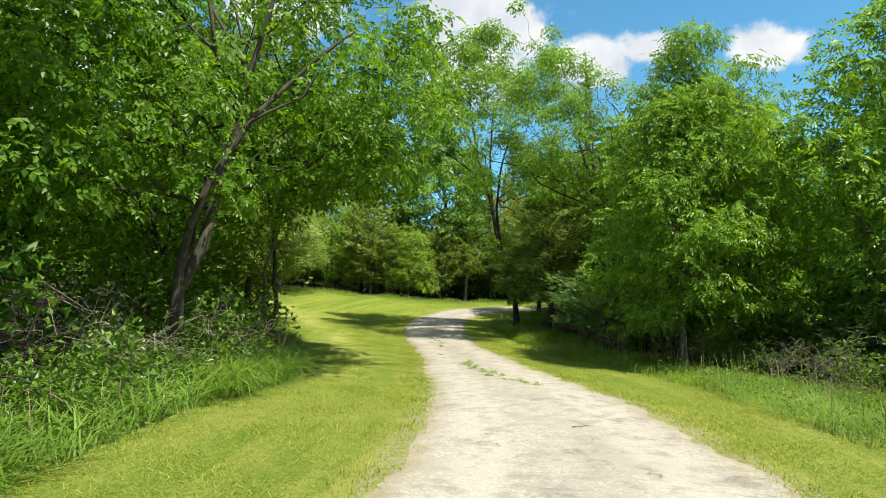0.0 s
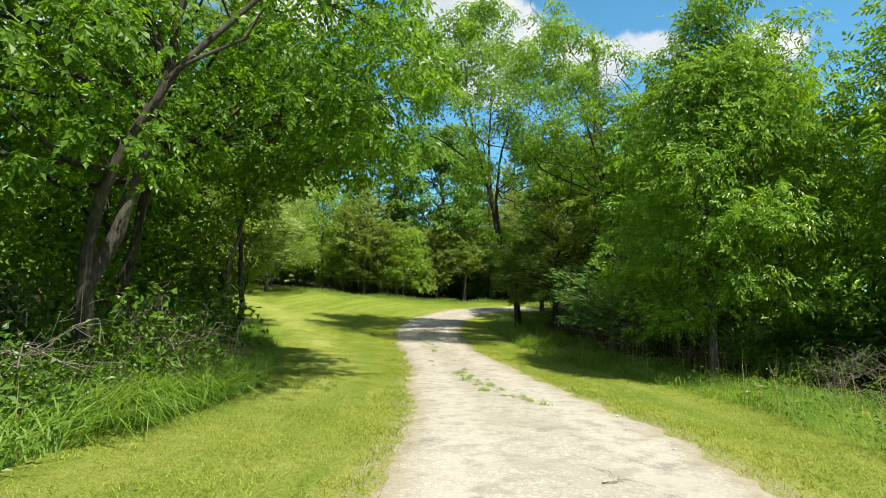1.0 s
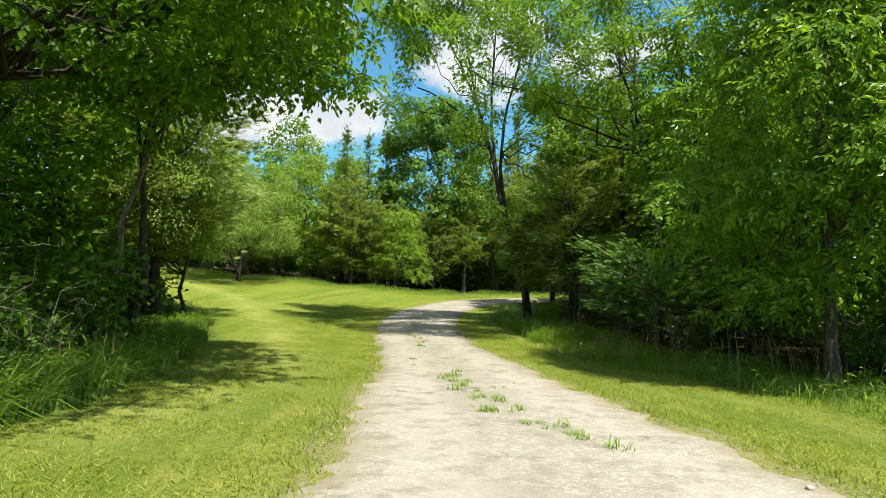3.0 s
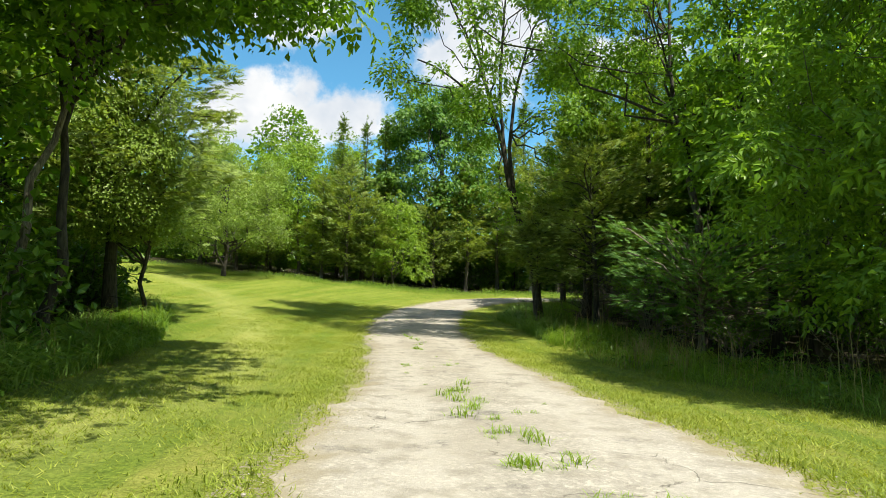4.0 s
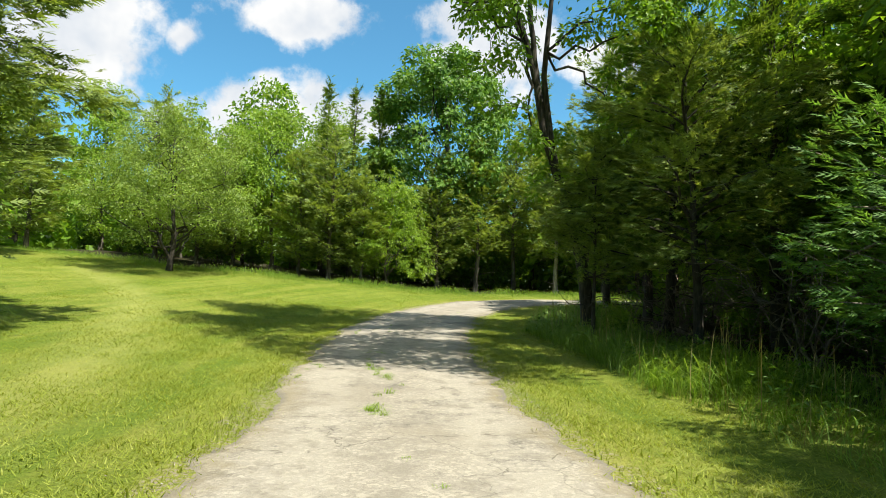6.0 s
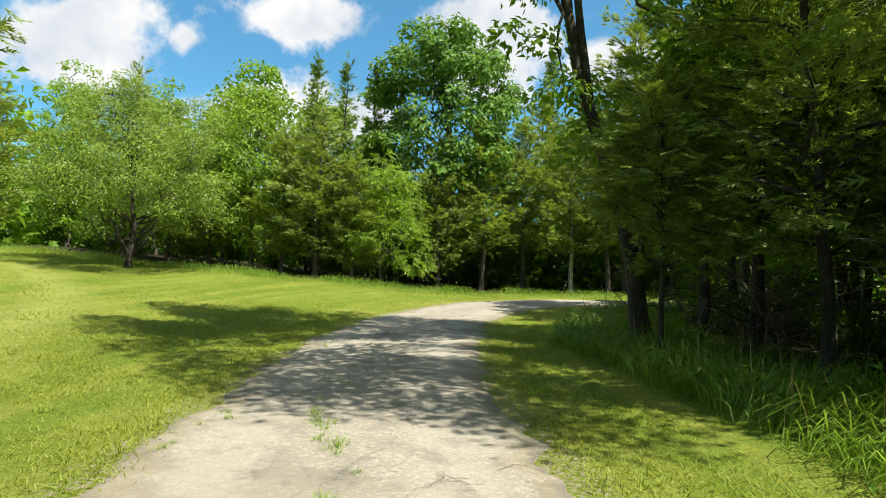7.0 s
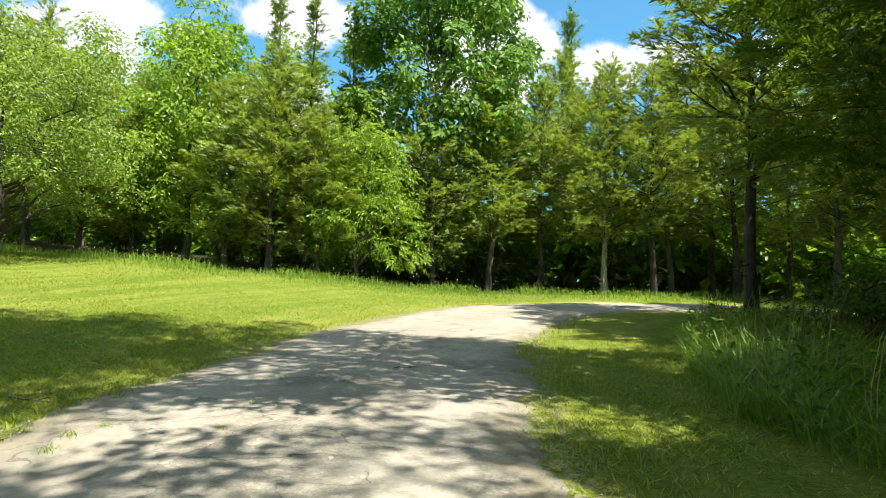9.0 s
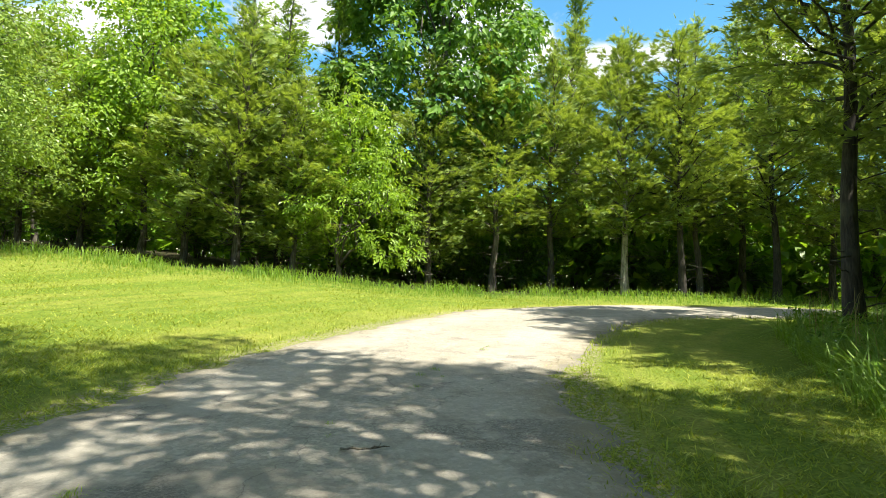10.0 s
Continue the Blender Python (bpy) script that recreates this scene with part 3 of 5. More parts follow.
def cedar(rng, height, trunk_r, radius, sprays, skirt=1.2, mat=None, bark=None, spray=0.36, name="cedar_tree", point=0.8, tiers=60, dead=14, lift=0.25, core=300, flat=0.045, plump=1.0, twiglets=6):
    """A conical evergreen: flat feathery boughs in tiers on a straight trunk, dead twigs below."""
    root = new(name)
    k = 10
    u = np.linspace(0, 1, k)[:, None]
    ln = u * np.array([0, 0, height * 0.98])
    ln[1:, :2] += np.cumsum(rng.normal(0, height * 0.004, (k - 1, 2)), 0)
    ln[0, 2] = -0.25
    r = trunk_r * (1 - 0.93 * u[:, 0])
    r[0] *= 1.35
    part_mesh("trunk", Tubes().add(ln, r, 8).mesh("trunk"), bark or BARK_GREY, root)
    wood, boughs = Tubes(), []
    for i in range(tiers):
        f = ((i + rng.random()) / tiers) ** 0.92
        z = skirt + (height - skirt) * f
        reach = radius * ((1 - f) ** point) * rng.uniform(0.55, 1.18) * min(1.0, 0.6 + f * 3.0) + 0.16
        a = i * 2.4 + rng.normal(0, 0.5)
        o = np.array([np.interp(z, ln[:, 2], ln[:, 0]), np.interp(z, ln[:, 2], ln[:, 1]), z])
        tip = o + np.array([math.cos(a), math.sin(a), lift + 0.55 * f + rng.normal(0, 0.12)]) * reach
        line = curve_to(o, tip, -0.30, 5, 0.2, rng)
        wood.add(line, np.linspace(0.012 + 0.012 * reach, 0.005, 5), 3)
        boughs.append((line, reach))
    for i in range(dead):
        z = rng.uniform(0.5, max(0.8, skirt * 1.3))
        a = rng.uniform(0, 2 * math.pi)
        o = np.array([0, 0, z])
        tip = o + np.array([math.cos(a), math.sin(a), rng.uniform(-0.25, 0.3)]) * rng.uniform(0.5, min(radius * 0.9, 1.9))
        wood.add(curve_to(o, tip, rng.uniform(-0.3, 0.4), 6, 0.35, rng), np.linspace(0.016, 0.004, 6), 3)
    tagged(part_mesh("branchwork", wood.mesh("branchwork"), bark or BARK_GREY, root), kind="stuff")
    tot = sum(b[1] ** 1.5 for b in boughs)
    bs, ws, us = [], [], []
    for line, reach in boughs:
        n = max(8, int(sprays * reach**1.5 / tot))
        s = 1 - rng.random(n) ** 1.35 * 0.88
        idx = s * (len(line) - 1)
        i0 = np.minimum(idx.astype(int), len(line) - 2)
        p = line[i0] + (line[i0 + 1] - line[i0]) * (idx - i0)[:, None]
        out = unit((line[-1] - line[0])[None])
        across = unit(np.array([[-out[0, 1], out[0, 0], 0.0]]))
        spread = reach * 0.34 * (1.12 - s)[:, None] * rng.normal(0, 1, (n, 1))
        p = p + across * spread + rng.normal(0, flat + 0.02 * reach, (n, 3)) + out * rng.normal(0, 0.06, (n, 1))
        p[:, 2] -= np.abs(spread[:, 0]) * 0.40
        bs.append(p)
        ws.append(out * 0.9 + across * (np.sign(spread) * 0.5 + rng.normal(0, 0.35, (n, 1))) + rng.normal(0, 0.22, (n, 3)) + np.array([0, 0, -0.10]))
        us.append(unit(np.array([0.26, -0.26, 0.75]) + rng.normal(0, 0.40, (n, 3))))
    # leader
    n = 40
    bs.append(np.array([ln[-1, 0], ln[-1, 1], height]) + rng.normal(0, 1, (n, 3)) * np.array([0.08, 0.08, 0.4]) - np.array([0, 0, 0.4]))
    ws.append(rng.normal(0, 0.4, (n, 3)) + np.array([0, 0, 0.9]))
    us.append(unit(rng.normal(0, 1, (n, 3))))
    # inner shaded twigs
    f = rng.random(core) ** 1.3
    a = rng.uniform(0, 2 * math.pi, core)
    rr = 0.55 * radius * (1 - f) ** point * np.sqrt(rng.random(core)) * np.minimum(1.0, 0.5 + f * 3)
    bs.append(np.stack([np.cos(a) * rr, np.sin(a) * rr, skirt + 0.2 + (height - skirt) * 0.93 * f], 1))
    ws.append(rng.normal(0, 1, (core, 3)))
    us.append(unit(rng.normal(0, 1, (core, 3))))
    b, w, up = np.concatenate(bs), np.concatenate(ws), np.concatenate(us)
    size = spray * rng.uniform(0.6, 1.35, len(b))
    size[-core:] *= 1.5
    part_mesh("crown", frond_mesh("crown", b, w, up, size, plump, twiglets), mat or CEDAR, root)
    return root


def shrub(rng, height, radius, leaves, leaf=(0.09, 0.055), mat=None, stems=9, name="shrub", bare=0.0, bark=None):
    """Arching stems from one root with leafy sprays; bare: share of twigs with no leaf."""
    root = new(name)
    wood, cents = Tubes(), []
    for i in range(stems):
        a, q = rng.uniform(0, 2 * math.pi), rng.uniform(0.3, 1.0)
        tip = np.array([math.cos(a) * radius * q, math.sin(a) * radius * q, height * rng.uniform(0.55, 1.05) * (1.1 - 0.45 * q)])
        line = curve_to(np.append(rng.normal(0, 0.12, 2), -0.1), tip, -0.45, 7, 0.4, rng)
        wood.add(line, np.linspace(0.022, 0.006, 7), 4)
        for j in range(5):
            b = line[rng.integers(2, 7)]
            e = b + rng.normal(0, 1, 3) * np.array([0.35, 0.35, 0.22]) * radius * 0.6
            e[2] = max(e[2], 0.1)
            wood.add(curve_to(b, e, 0.2, 4, 0.7, rng), np.linspace(0.010, 0.004, 4), 3)
            if rng.random() > bare:
                cents.append(e)
                cents.append((b + e) / 2)
    tagged(part_mesh("branchwork", wood.mesh("branchwork"), bark or BARK_GREY, root), kind="stuff")
    if leaves and cents:
        cents = np.array(cents)
        pick = rng.integers(len(cents), size=leaves)
        off = rng.normal(0, 1, (leaves, 3)) * np.array([0.2, 0.2, 0.13]) * (0.5 + radius * 0.35)
        p = cents[pick] + off
        p[:, 2] = np.maximum(p[:, 2], 0.03)
        way = unit(off) + rng.normal(0, 0.5, (leaves, 3)) + np.array([0, 0, -0.1])
        up = unit(np.array([0, 0, 0.8]) + rng.normal(0, 0.8, (leaves, 3)))
        size = leaf[0] * rng.uniform(0.6, 1.3, leaves)
        part_mesh("foliage", leaf_mesh("foliage", p, way, up, size, size * leaf[1] / leaf[0]), mat or BRUSH, root)
    return root


def brush_heap(rng, radius, height, twigs, name="brush_pile"):
    """A tangle of dead grey branches."""
    root = new(name)
    wood = Tubes()
    for i in range(twigs):
        a = rng.uniform(0, 2 * math.pi)
        q = rng.random() ** 0.6
        p = np.array([math.cos(a) * radius * q * 0.8, math.sin(a) * radius * q * 0.8, rng.uniform(0.0, height) * (1.1 - 0.6 * q)])
        b = rng.uniform(0, 2 * math.pi)
        L = rng.uniform(0.5, 1.9)
        e = p + np.array([math.cos(b), math.sin(b), rng.normal(0.12, 0.45)]) * L
        e[2] = max(e[2], 0.02)
        line = curve_to(p, e, rng.uniform(-0.4, 0.5), 7, 0.9, rng)
        r0 = rng.uniform(0.006, 0.022)
        wood.add(line, np.linspace(r0, 0.003, 7), 5)
        for j in range(3):
            c = line[rng.integers(2, 7)]
            f = c + unit(e - p + rng.normal(0, 0.7, 3)) * L * rng.uniform(0.2, 0.45)
            wood.add(curve_to(c, f, 0.2, 4, 0.8, rng), np.linspace(r0 * 0.5, 0.002, 4), 4)
    tagged(part_mesh("branchwork", wood.mesh("branchwork"), DEADWOOD, root), kind="stuff")
    return root


def blades(name, rng, x, y, z, height, width, bend, mat, parent=None, drift=None):
    """Single arching blades of long grass: three steps and a tip each."""
    n = len(x)
    a = rng.uniform(0, 2 * math.pi, n) if drift is None else drift + rng.normal(0, 0.9, n)
    way = np.stack([np.cos(a), np.sin(a), np.zeros(n)], 1)
    side = np.stack([-np.sin(a), np.cos(a), np.zeros(n)], 1)
    h, b = np.asarray(height)[:, None], np.asarray(bend)[:, None]
    w = np.asarray(width)[:, None] * 0.5
    o = np.stack([x, y, z], 1)
    v = np.empty((n, 7, 3), np.float32)
    up = np.array([0, 0, 1.0])
    for k, (s, wide) in enumerate(((0.0, 1.0), (0.40, 0.95), (0.75, 0.65))):
        c = o + way * h * b * 0.85 * s**2 + up * h * (s - 0.42 * b * s**2.4)
        v[:, 2 * k], v[:, 2 * k + 1] = c - side * w * wide, c + side * w * wide
    v[:, 6] = o + way * h * b * 0.85 + up * h * np.maximum(0.12, 1.0 - 0.52 * b)
    i = np.arange(n)[:, None] * 7
    quads = np.concatenate([i + np.array([[0, 1, 3, 2]]), i + np.array([[2, 3, 5, 4]])])
    return part_mesh(name, mesh_of(name, v.reshape(-1, 3), quads, i + np.array([[4, 5, 6]])), mat, parent)


def short_blades(name, rng, x, y, z, height, width, mat, parent=None):
    n = len(x)
    a = rng.uniform(0, 2 * math.pi, n)
    side = np.stack([-np.sin(a), np.cos(a), np.zeros(n)], 1) * np.asarray(width)[:, None] * 0.5
    lean = rng.normal(0, 1.1, (n, 3)) * np.asarray(height)[:, None]
    lean[:, 2] = 0
    o = np.stack([x, y, z], 1)
    v = np.empty((n, 3, 3), np.float32)
    v[:, 0], v[:, 1] = o - side, o + side
    v[:, 2] = o + lean + np.array([0, 0, 1.0]) * np.asarray(height)[:, None]
    return part_mesh(name, mesh_of(name, v.reshape(-1, 3), None, np.arange(n * 3).reshape(-1, 3)), mat, parent)


def stand(ob, x, y, turn=0.0, size=1.0, tall=None, label="", category="tree", group="", sink=0.05):
    ob.matrix_world = Matrix.Translation((x, y, float(ground_z(x, y)) - sink)) @ Matrix.Rotation(radians(turn), 4, "Z") @ Matrix.Diagonal((size, size, tall or size, 1))
    return tagged(ob, label, category, group)


def again(ob, x, y, turn=0.0, size=1.0, tall=None, label="", sink=0.05):
    """A copy of a plant elsewhere."""
    m = Matrix.Translation((x, y, float(ground_z(x, y)) - sink)) @ Matrix.Rotation(radians(turn), 4, "Z") @ Matrix.Diagonal((size, size, tall or size, 1))
    c = copy_thing(ob, m)
    c.matrix_basis = m
    return tagged(c, label)


# ------------------------------------------------------------------ ground and drive
def build_ground():
    xs = np.unique(np.concatenate([np.linspace(-700, -60, 12), np.linspace(-60, -26, 18), np.linspace(-26, 20, 100), np.linspace(20, 60, 20), np.linspace(60, 700, 12)]))
    ys = np.unique(np.concatenate([np.linspace(-500, -30, 10), np.linspace(-30, -4, 14), np.linspace(-4, 60, 135), np.linspace(60, 110, 20), np.linspace(110, 900, 14)]))
    X, Y = np.meshgrid(xs, ys, indexing="ij")
    Z = ground_z(X, Y)
    v = np.stack([X, Y, Z], 2).reshape(-1, 3)
    a, b = np.meshgrid(np.arange(len(xs) - 1), np.arange(len(ys) - 1), indexing="ij")
    a, b = a.ravel(), b.ravel()
    k = len(ys)
    me = mesh_of("ground", v, np.stack([a * k + b, (a + 1) * k + b, (a + 1) * k + b + 1, a * k + b + 1], 1), smooth=True)
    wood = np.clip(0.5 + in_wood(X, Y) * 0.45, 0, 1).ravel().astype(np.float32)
    gap, half = road_gap(X, Y)
    dry = (0.6 * np.clip(1 - (gap - half) / 0.6, 0, 1)).astype(np.float32)
    far = np.full(X.size, 1e9)
    for px, py in smooth_line(MOWER_LINE, 0.5):
        far = np.minimum(far, np.hypot(X.ravel() - px, Y.ravel() - py))
    track = np.exp(-((far / 0.65) ** 2)).astype(np.float32)
    for name, val in (("wood", wood), ("dry", dry), ("gap", gap.astype(np.float32)), ("track", track)):
        me.attributes.new(name, "FLOAT", "POINT").data.foreach_set("value", val)
    ob = part_mesh("ground", me, TURF)
    tagged(ob, "mown green and yellow grass, leaf litter under trees", "ground", kind="structure")


def build_road():
    """The drive: a low cambered ribbon with a ragged edge, its rim sunk into the turf."""
    rng = np.random.default_rng(11)
    pts = ROAD_PTS
    tang = unit(np.gradient(pts, axis=0))
    nor = np.stack([-tang[:, 1], tang[:, 0]], 1)
    half = along(pts[:, 1], [a for a, _ in ROAD_HALF], [b for _, b in ROAD_HALF])
    s = np.linspace(-1, 1, 17)
    k = len(pts)
    rag = []
    for side in (0, 1):
        w = rng.normal(0, 1, k)
        slow = np.convolve(w, np.ones(21) / 21, "same") * 0.40
        rag.append(slow + np.convolve(rng.normal(0, 1, k), np.ones(3) / 3, "same") * 0.10)
    V = np.zeros((k, len(s), 3))
    for j, q in enumerate(s):
        r = half + (rag[0] if q < 0 else rag[1]) * abs(q)
        xy = pts + nor * (-q * r)[:, None]
        V[:, j, :2] = xy
        V[:, j, 2] = ground_z(xy[:, 0], xy[:, 1]) + 0.030 * (1 - abs(q) ** 6) - 0.012 * abs(q) ** 12
        V[:, j, 2] -= 0.012 * math.exp(-(((abs(q) - 0.5) / 0.16) ** 2))
    i, j = np.meshgrid(np.arange(k - 1), np.arange(len(s) - 1), indexing="ij")
    i, j = i.ravel(), j.ravel()
    n = len(s)
    me = mesh_of("road", V.reshape(-1, 3), np.stack([i * n + j, i * n + j + 1, (i + 1) * n + j + 1, (i + 1) * n + j], 1), smooth=True)
    me.attributes.new("across", "FLOAT", "POINT").data.foreach_set("value", np.tile(np.abs(s), k).astype(np.float32))
    ob = part_mesh("road", me, GRAVEL)
    tagged(ob, "pale compacted limestone gravel drive with worn cracks", "road", kind="structure")


build_ground()
build_road()

# ------------------------------------------------------------------ trees
R = np.random.default_rng
DRIVE, WOOD, EVER, EDGE = "trees along the drive", "trees of the wood", "evergreens", "trees at the meadow edge"


def clear_below(x0, y0):
    """Keeps boughs off the open meadow corner: they hang high where they reach out over it."""
    return lambda c: (c[:, 0] + x0 < 0.4 - 0.95 * (c[:, 1] + y0 - 11.4)) | (c[:, 2] > 1.4 + 0.56 * (c[:, 1] + y0 - 11.4))


# left bank, crowns hanging towards the drive
near_maple = broadleaf(R(1), 13.5, 0.20, 4.0, 5.4, 36000, (0.145, 0.090), LEAF_MAPLE, BARK_DARK, lean=(1.6, 0.2), clusters=200, limbs=18, hollow=0.4, crad=0.72, flat=0.45, fork=0.4, compound=True, shift=(2.9, -0.8), spread=0.2, low_limb=0.36, core=0,
                       extra=R(101).uniform((4.2, -3.4, 5.2), (9.0, -0.6, 7.4), (34, 3)), see=clear_below(-9.0, 16.2))
stand(near_maple, -9.0, 16.2, 0, label="tall leafy maple with dark leaning trunk beside the drive", group=DRIVE)
front_maple = broadleaf(R(2), 12.0, 0.17, 2.9, 3.8, 54000, (0.110, 0.068), LEAF_MAPLE, BARK_DARK, lean=(2.0, 0.5), clusters=210, limbs=16, crad=0.74, hollow=0.45, compound=True, shift=(-3.0, -1.5), core=300, bow=1.1, low_limb=0.32,
                        forks=((1.9, (3.6, 0.6, 7.8)),), extra=R(102).uniform((3.8, -1.4, 5.8), (5.6, 1.2, 7.6), (13, 3)))
stand(front_maple, -5.6, 10.7, 0, label="leafy forked maple leaning over tangled brush", group=DRIVE)
back_maple = broadleaf(R(31), 12.5, 0.18, 3.0, 4.4, 36000, (0.108, 0.068), LEAF_MAPLE, BARK_DARK, lean=(0.6, 0.8), clusters=170, limbs=14, crad=0.75, hollow=0.45, compound=True, core=700)
stand(back_maple, -7.6, 4.6, 0, label="leafy maple with boughs reaching over the verge", group=DRIVE)
lean_tree = broadleaf(R(3), 9.5, 0.10, 5.6, 2.4, 9000, (0.16, 0.11), LEAF_MAPLE, BARK_PALE_GREY, lean=(1.9, 0.3), clusters=60, limbs=8, crad=0.7, low_limb=0.55, core=0, see=clear_below(-7.3, 18.4))
stand(lean_tree, -7.3, 18.4, 0, label="slim leaning grey trunk with high leafy crown", group=DRIVE)
slim_tree = broadleaf(R(4), 10.5, 0.11, 4.2, 2.9, 14000, (0.16, 0.11), LEAF_MAPLE, BARK_DARK, lean=(0.5, 0.2), clusters=80, limbs=10, crad=0.72, low_limb=0.38, shift=(0.8, 0.0), core=0, see=clear_below(-6.6, 18.7), forks=((3.8, (2.2, -0.4, 6.6)), (4.4, (-0.9, 0.3, 8.0))))
stand(slim_tree, -6.6, 18.7, 0, label="slim dark straight trunk forking into a leafy crown", group=DRIVE)

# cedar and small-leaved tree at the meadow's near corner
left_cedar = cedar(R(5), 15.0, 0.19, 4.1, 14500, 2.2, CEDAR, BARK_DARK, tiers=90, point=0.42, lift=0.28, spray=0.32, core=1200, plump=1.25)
stand(left_cedar, -10.5, 25.9, 0, label="broad old cedar with drooping boughs at the meadow corner", group=EVER)
left_olive = broadleaf(R(6), 7.6, 0.08, 2.3, 2.1, 24000, (0.10, 0.058), LEAF_OLIVE, BARK_DARK, clusters=90, limbs=12, crad=0.58, core=500, shift=(-0.2, -1.2))
stand(left_olive, -9.8, 26.2, 0, label="small-leaved grey-green tree under a broad cedar", group=DRIVE)

# right side: ash, its neighbours, the tall forked tree
right_ash = broadleaf(R(7), 11.4, 0.12, 1.5, 3.1, 60000, (0.128, 0.058), LEAF_ASH, BARK_GREY, clusters=210, limbs=18, compound=True, crad=0.62, flat=0.42, hollow=0.5, turn=0.7, low_limb=0.2, spread=0.7, core=400, shift=(0.4, 0.1))
stand(right_ash, 7.2, 18.0, 0, label="round-crowned ash with layered leaf sprays near the ground", group=DRIVE)
right_ash_b = broadleaf(R(8), 11.2, 0.11, 1.0, 3.6, 30000, (0.165, 0.080), LEAF_ASH, BARK_GREY, clusters=220, limbs=14, compound=True, crad=0.68, flat=0.42, hollow=0.45, turn=0.7, spread=0.5, core=600)
stand(right_ash_b, 13.2, 16.4, 0, label="leafy ash at the edge of the wood", group=DRIVE)
tall_forked = broadleaf(R(9), 17.0, 0.168, 7.2, 4.6, 32000, (0.165, 0.092), LEAF_ASH, BARK_DARK, clusters=44, limbs=16, crad=0.62, hollow=0.6, fork=0.2, low_limb=0.45, shift=(-1.2, -3.0), core=0, spread=0.2, wob=0.002,
                         stem=((0, 0, -0.25), (-0.12, 0, 1.3), (-0.30, 0, 2.2), (-0.76, -0.1, 3.9), (-1.20, -0.2, 5.3), (-1.50, -0.3, 7.0), (-2.05, -0.4, 9.0), (-2.50, -0.5, 10.9), (-2.9, -0.6, 13.6)),
                         forks=((3.9, (-0.1, -0.5, 12.2)), (7.2, (-5.0, -0.8, 10.4)), (6.0, (-1.5, -1.3, 12.8)), (8.8, (-4.0, -1.0, 13.2))),
                         extra=((-5.0, -4.2, 9.6), (-5.4, -4.0, 8.6), (-5.0, -4.6, 7.8), (-4.6, -4.0, 10.6), (-2.9, -1.8, 6.6), (-2.6, -1.6, 5.6), (-2.2, -1.5, 7.0), (-3.2, -2.4, 7.6), (0.6, -1.2, 5.6), (0.3, -0.8, 6.6),
                                (0.6, -1.6, 8.2), (1.2, -0.8, 9.2), (1.8, -1.4, 8.4), (0.9, 0.2, 10.4), (1.9, 0.0, 9.8), (2.4, -0.8, 7.4), (0.2, -0.6, 9.6), (1.5, -1.8, 10.6), (1.4, -1.4, 6.0), (1.2, -1.2, 7.4),
                                (-1.6, -0.4, 5.0), (-1.9, -0.3, 6.0), (-2.2, -0.4, 7.2), (-1.0, 0.3, 4.2), (-0.9, 0.2, 5.2), (-1.7, 0.2, 8.0), (-2.8, -0.6, 8.4),
                                *(tuple(c) for c in R(103).uniform((-5.6, -5.0, 11.8), (-1.5, -1.0, 16.2), (44, 3))), *(tuple(c) for c in R(104).uniform((-1.5, -4.0, 12.8), (2.4, 0.4, 16.0), (14, 3)))))
stand(tall_forked, 2.6, 32.7, 0, label="tall thick leaning tree forking into a sparse crown", group=DRIVE)
overhang = broadleaf(R(18), 14.4, 0.15, 6.8, 4.0, 9000, (0.15, 0.08), LEAF_ASH, BARK_DARK, lean=(-1.6, 0.6), clusters=40, limbs=12, crad=0.58, hollow=0.4, low_limb=0.42, shift=(-2.4, 1.0), core=0, spread=0.2)
stand(overhang, 6.4, 25.6, 0, label="tall slim tree with a high crown reaching over the drive", group=DRIVE)

again(overhang, 8.0, 25.0, 0, 0.9, label="tall slim tree with a high leafy crown at the wood edge")

# wood on both sides
broad_a = broadleaf(R(10), 11.5, 0.15, 2.8, 3.3, 10000, (0.22, 0.105), LEAF_ASH, BARK_DARK, clusters=80, limbs=10, crad=0.78, hollow=0.5, compound=True, core=500)
stand(broad_a, 8.6, 24.6, 0, label="leafy tree in the wood", group=WOOD)
broad_b = broadleaf(R(12), 13.0, 0.17, 1.8, 3.6, 4000, (0.31, 0.18), LEAF_MAPLE, BARK_DARK, clusters=100, limbs=8, crad=0.85, hollow=0.5, core=600)
stand(broad_b, -13.5, 12.5, 0, label="leafy tree in the wood", group=WOOD)
cedar_a = cedar(R(13), 9.0, 0.13, 2.6, 5000, 1.7, CEDAR_DARK, BARK_DARK, tiers=42, spray=0.28)
stand(cedar_a, 4.3, 32.0, 0, label="dark shaded cedar beside the drive", group=EVER)
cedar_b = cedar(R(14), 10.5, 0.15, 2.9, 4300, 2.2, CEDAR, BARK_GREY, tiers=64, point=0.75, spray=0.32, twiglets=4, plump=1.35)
stand(cedar_b, 0.9, 56.0, 0, label="yellow-green cedar with bare lower trunk", group=EVER)
low_cedar = cedar(R(15), 2.3, 0.10, 2.9, 5600, 0.9, SOFT_GREEN, DEADWOOD, tiers=46, point=0.25, spray=0.20, lift=0.22, core=40, dead=24)
stand(low_cedar, 5.7, 23.8, 0, label="low sprawling evergreen with grey twisted boughs", category="tree", group=EVER)

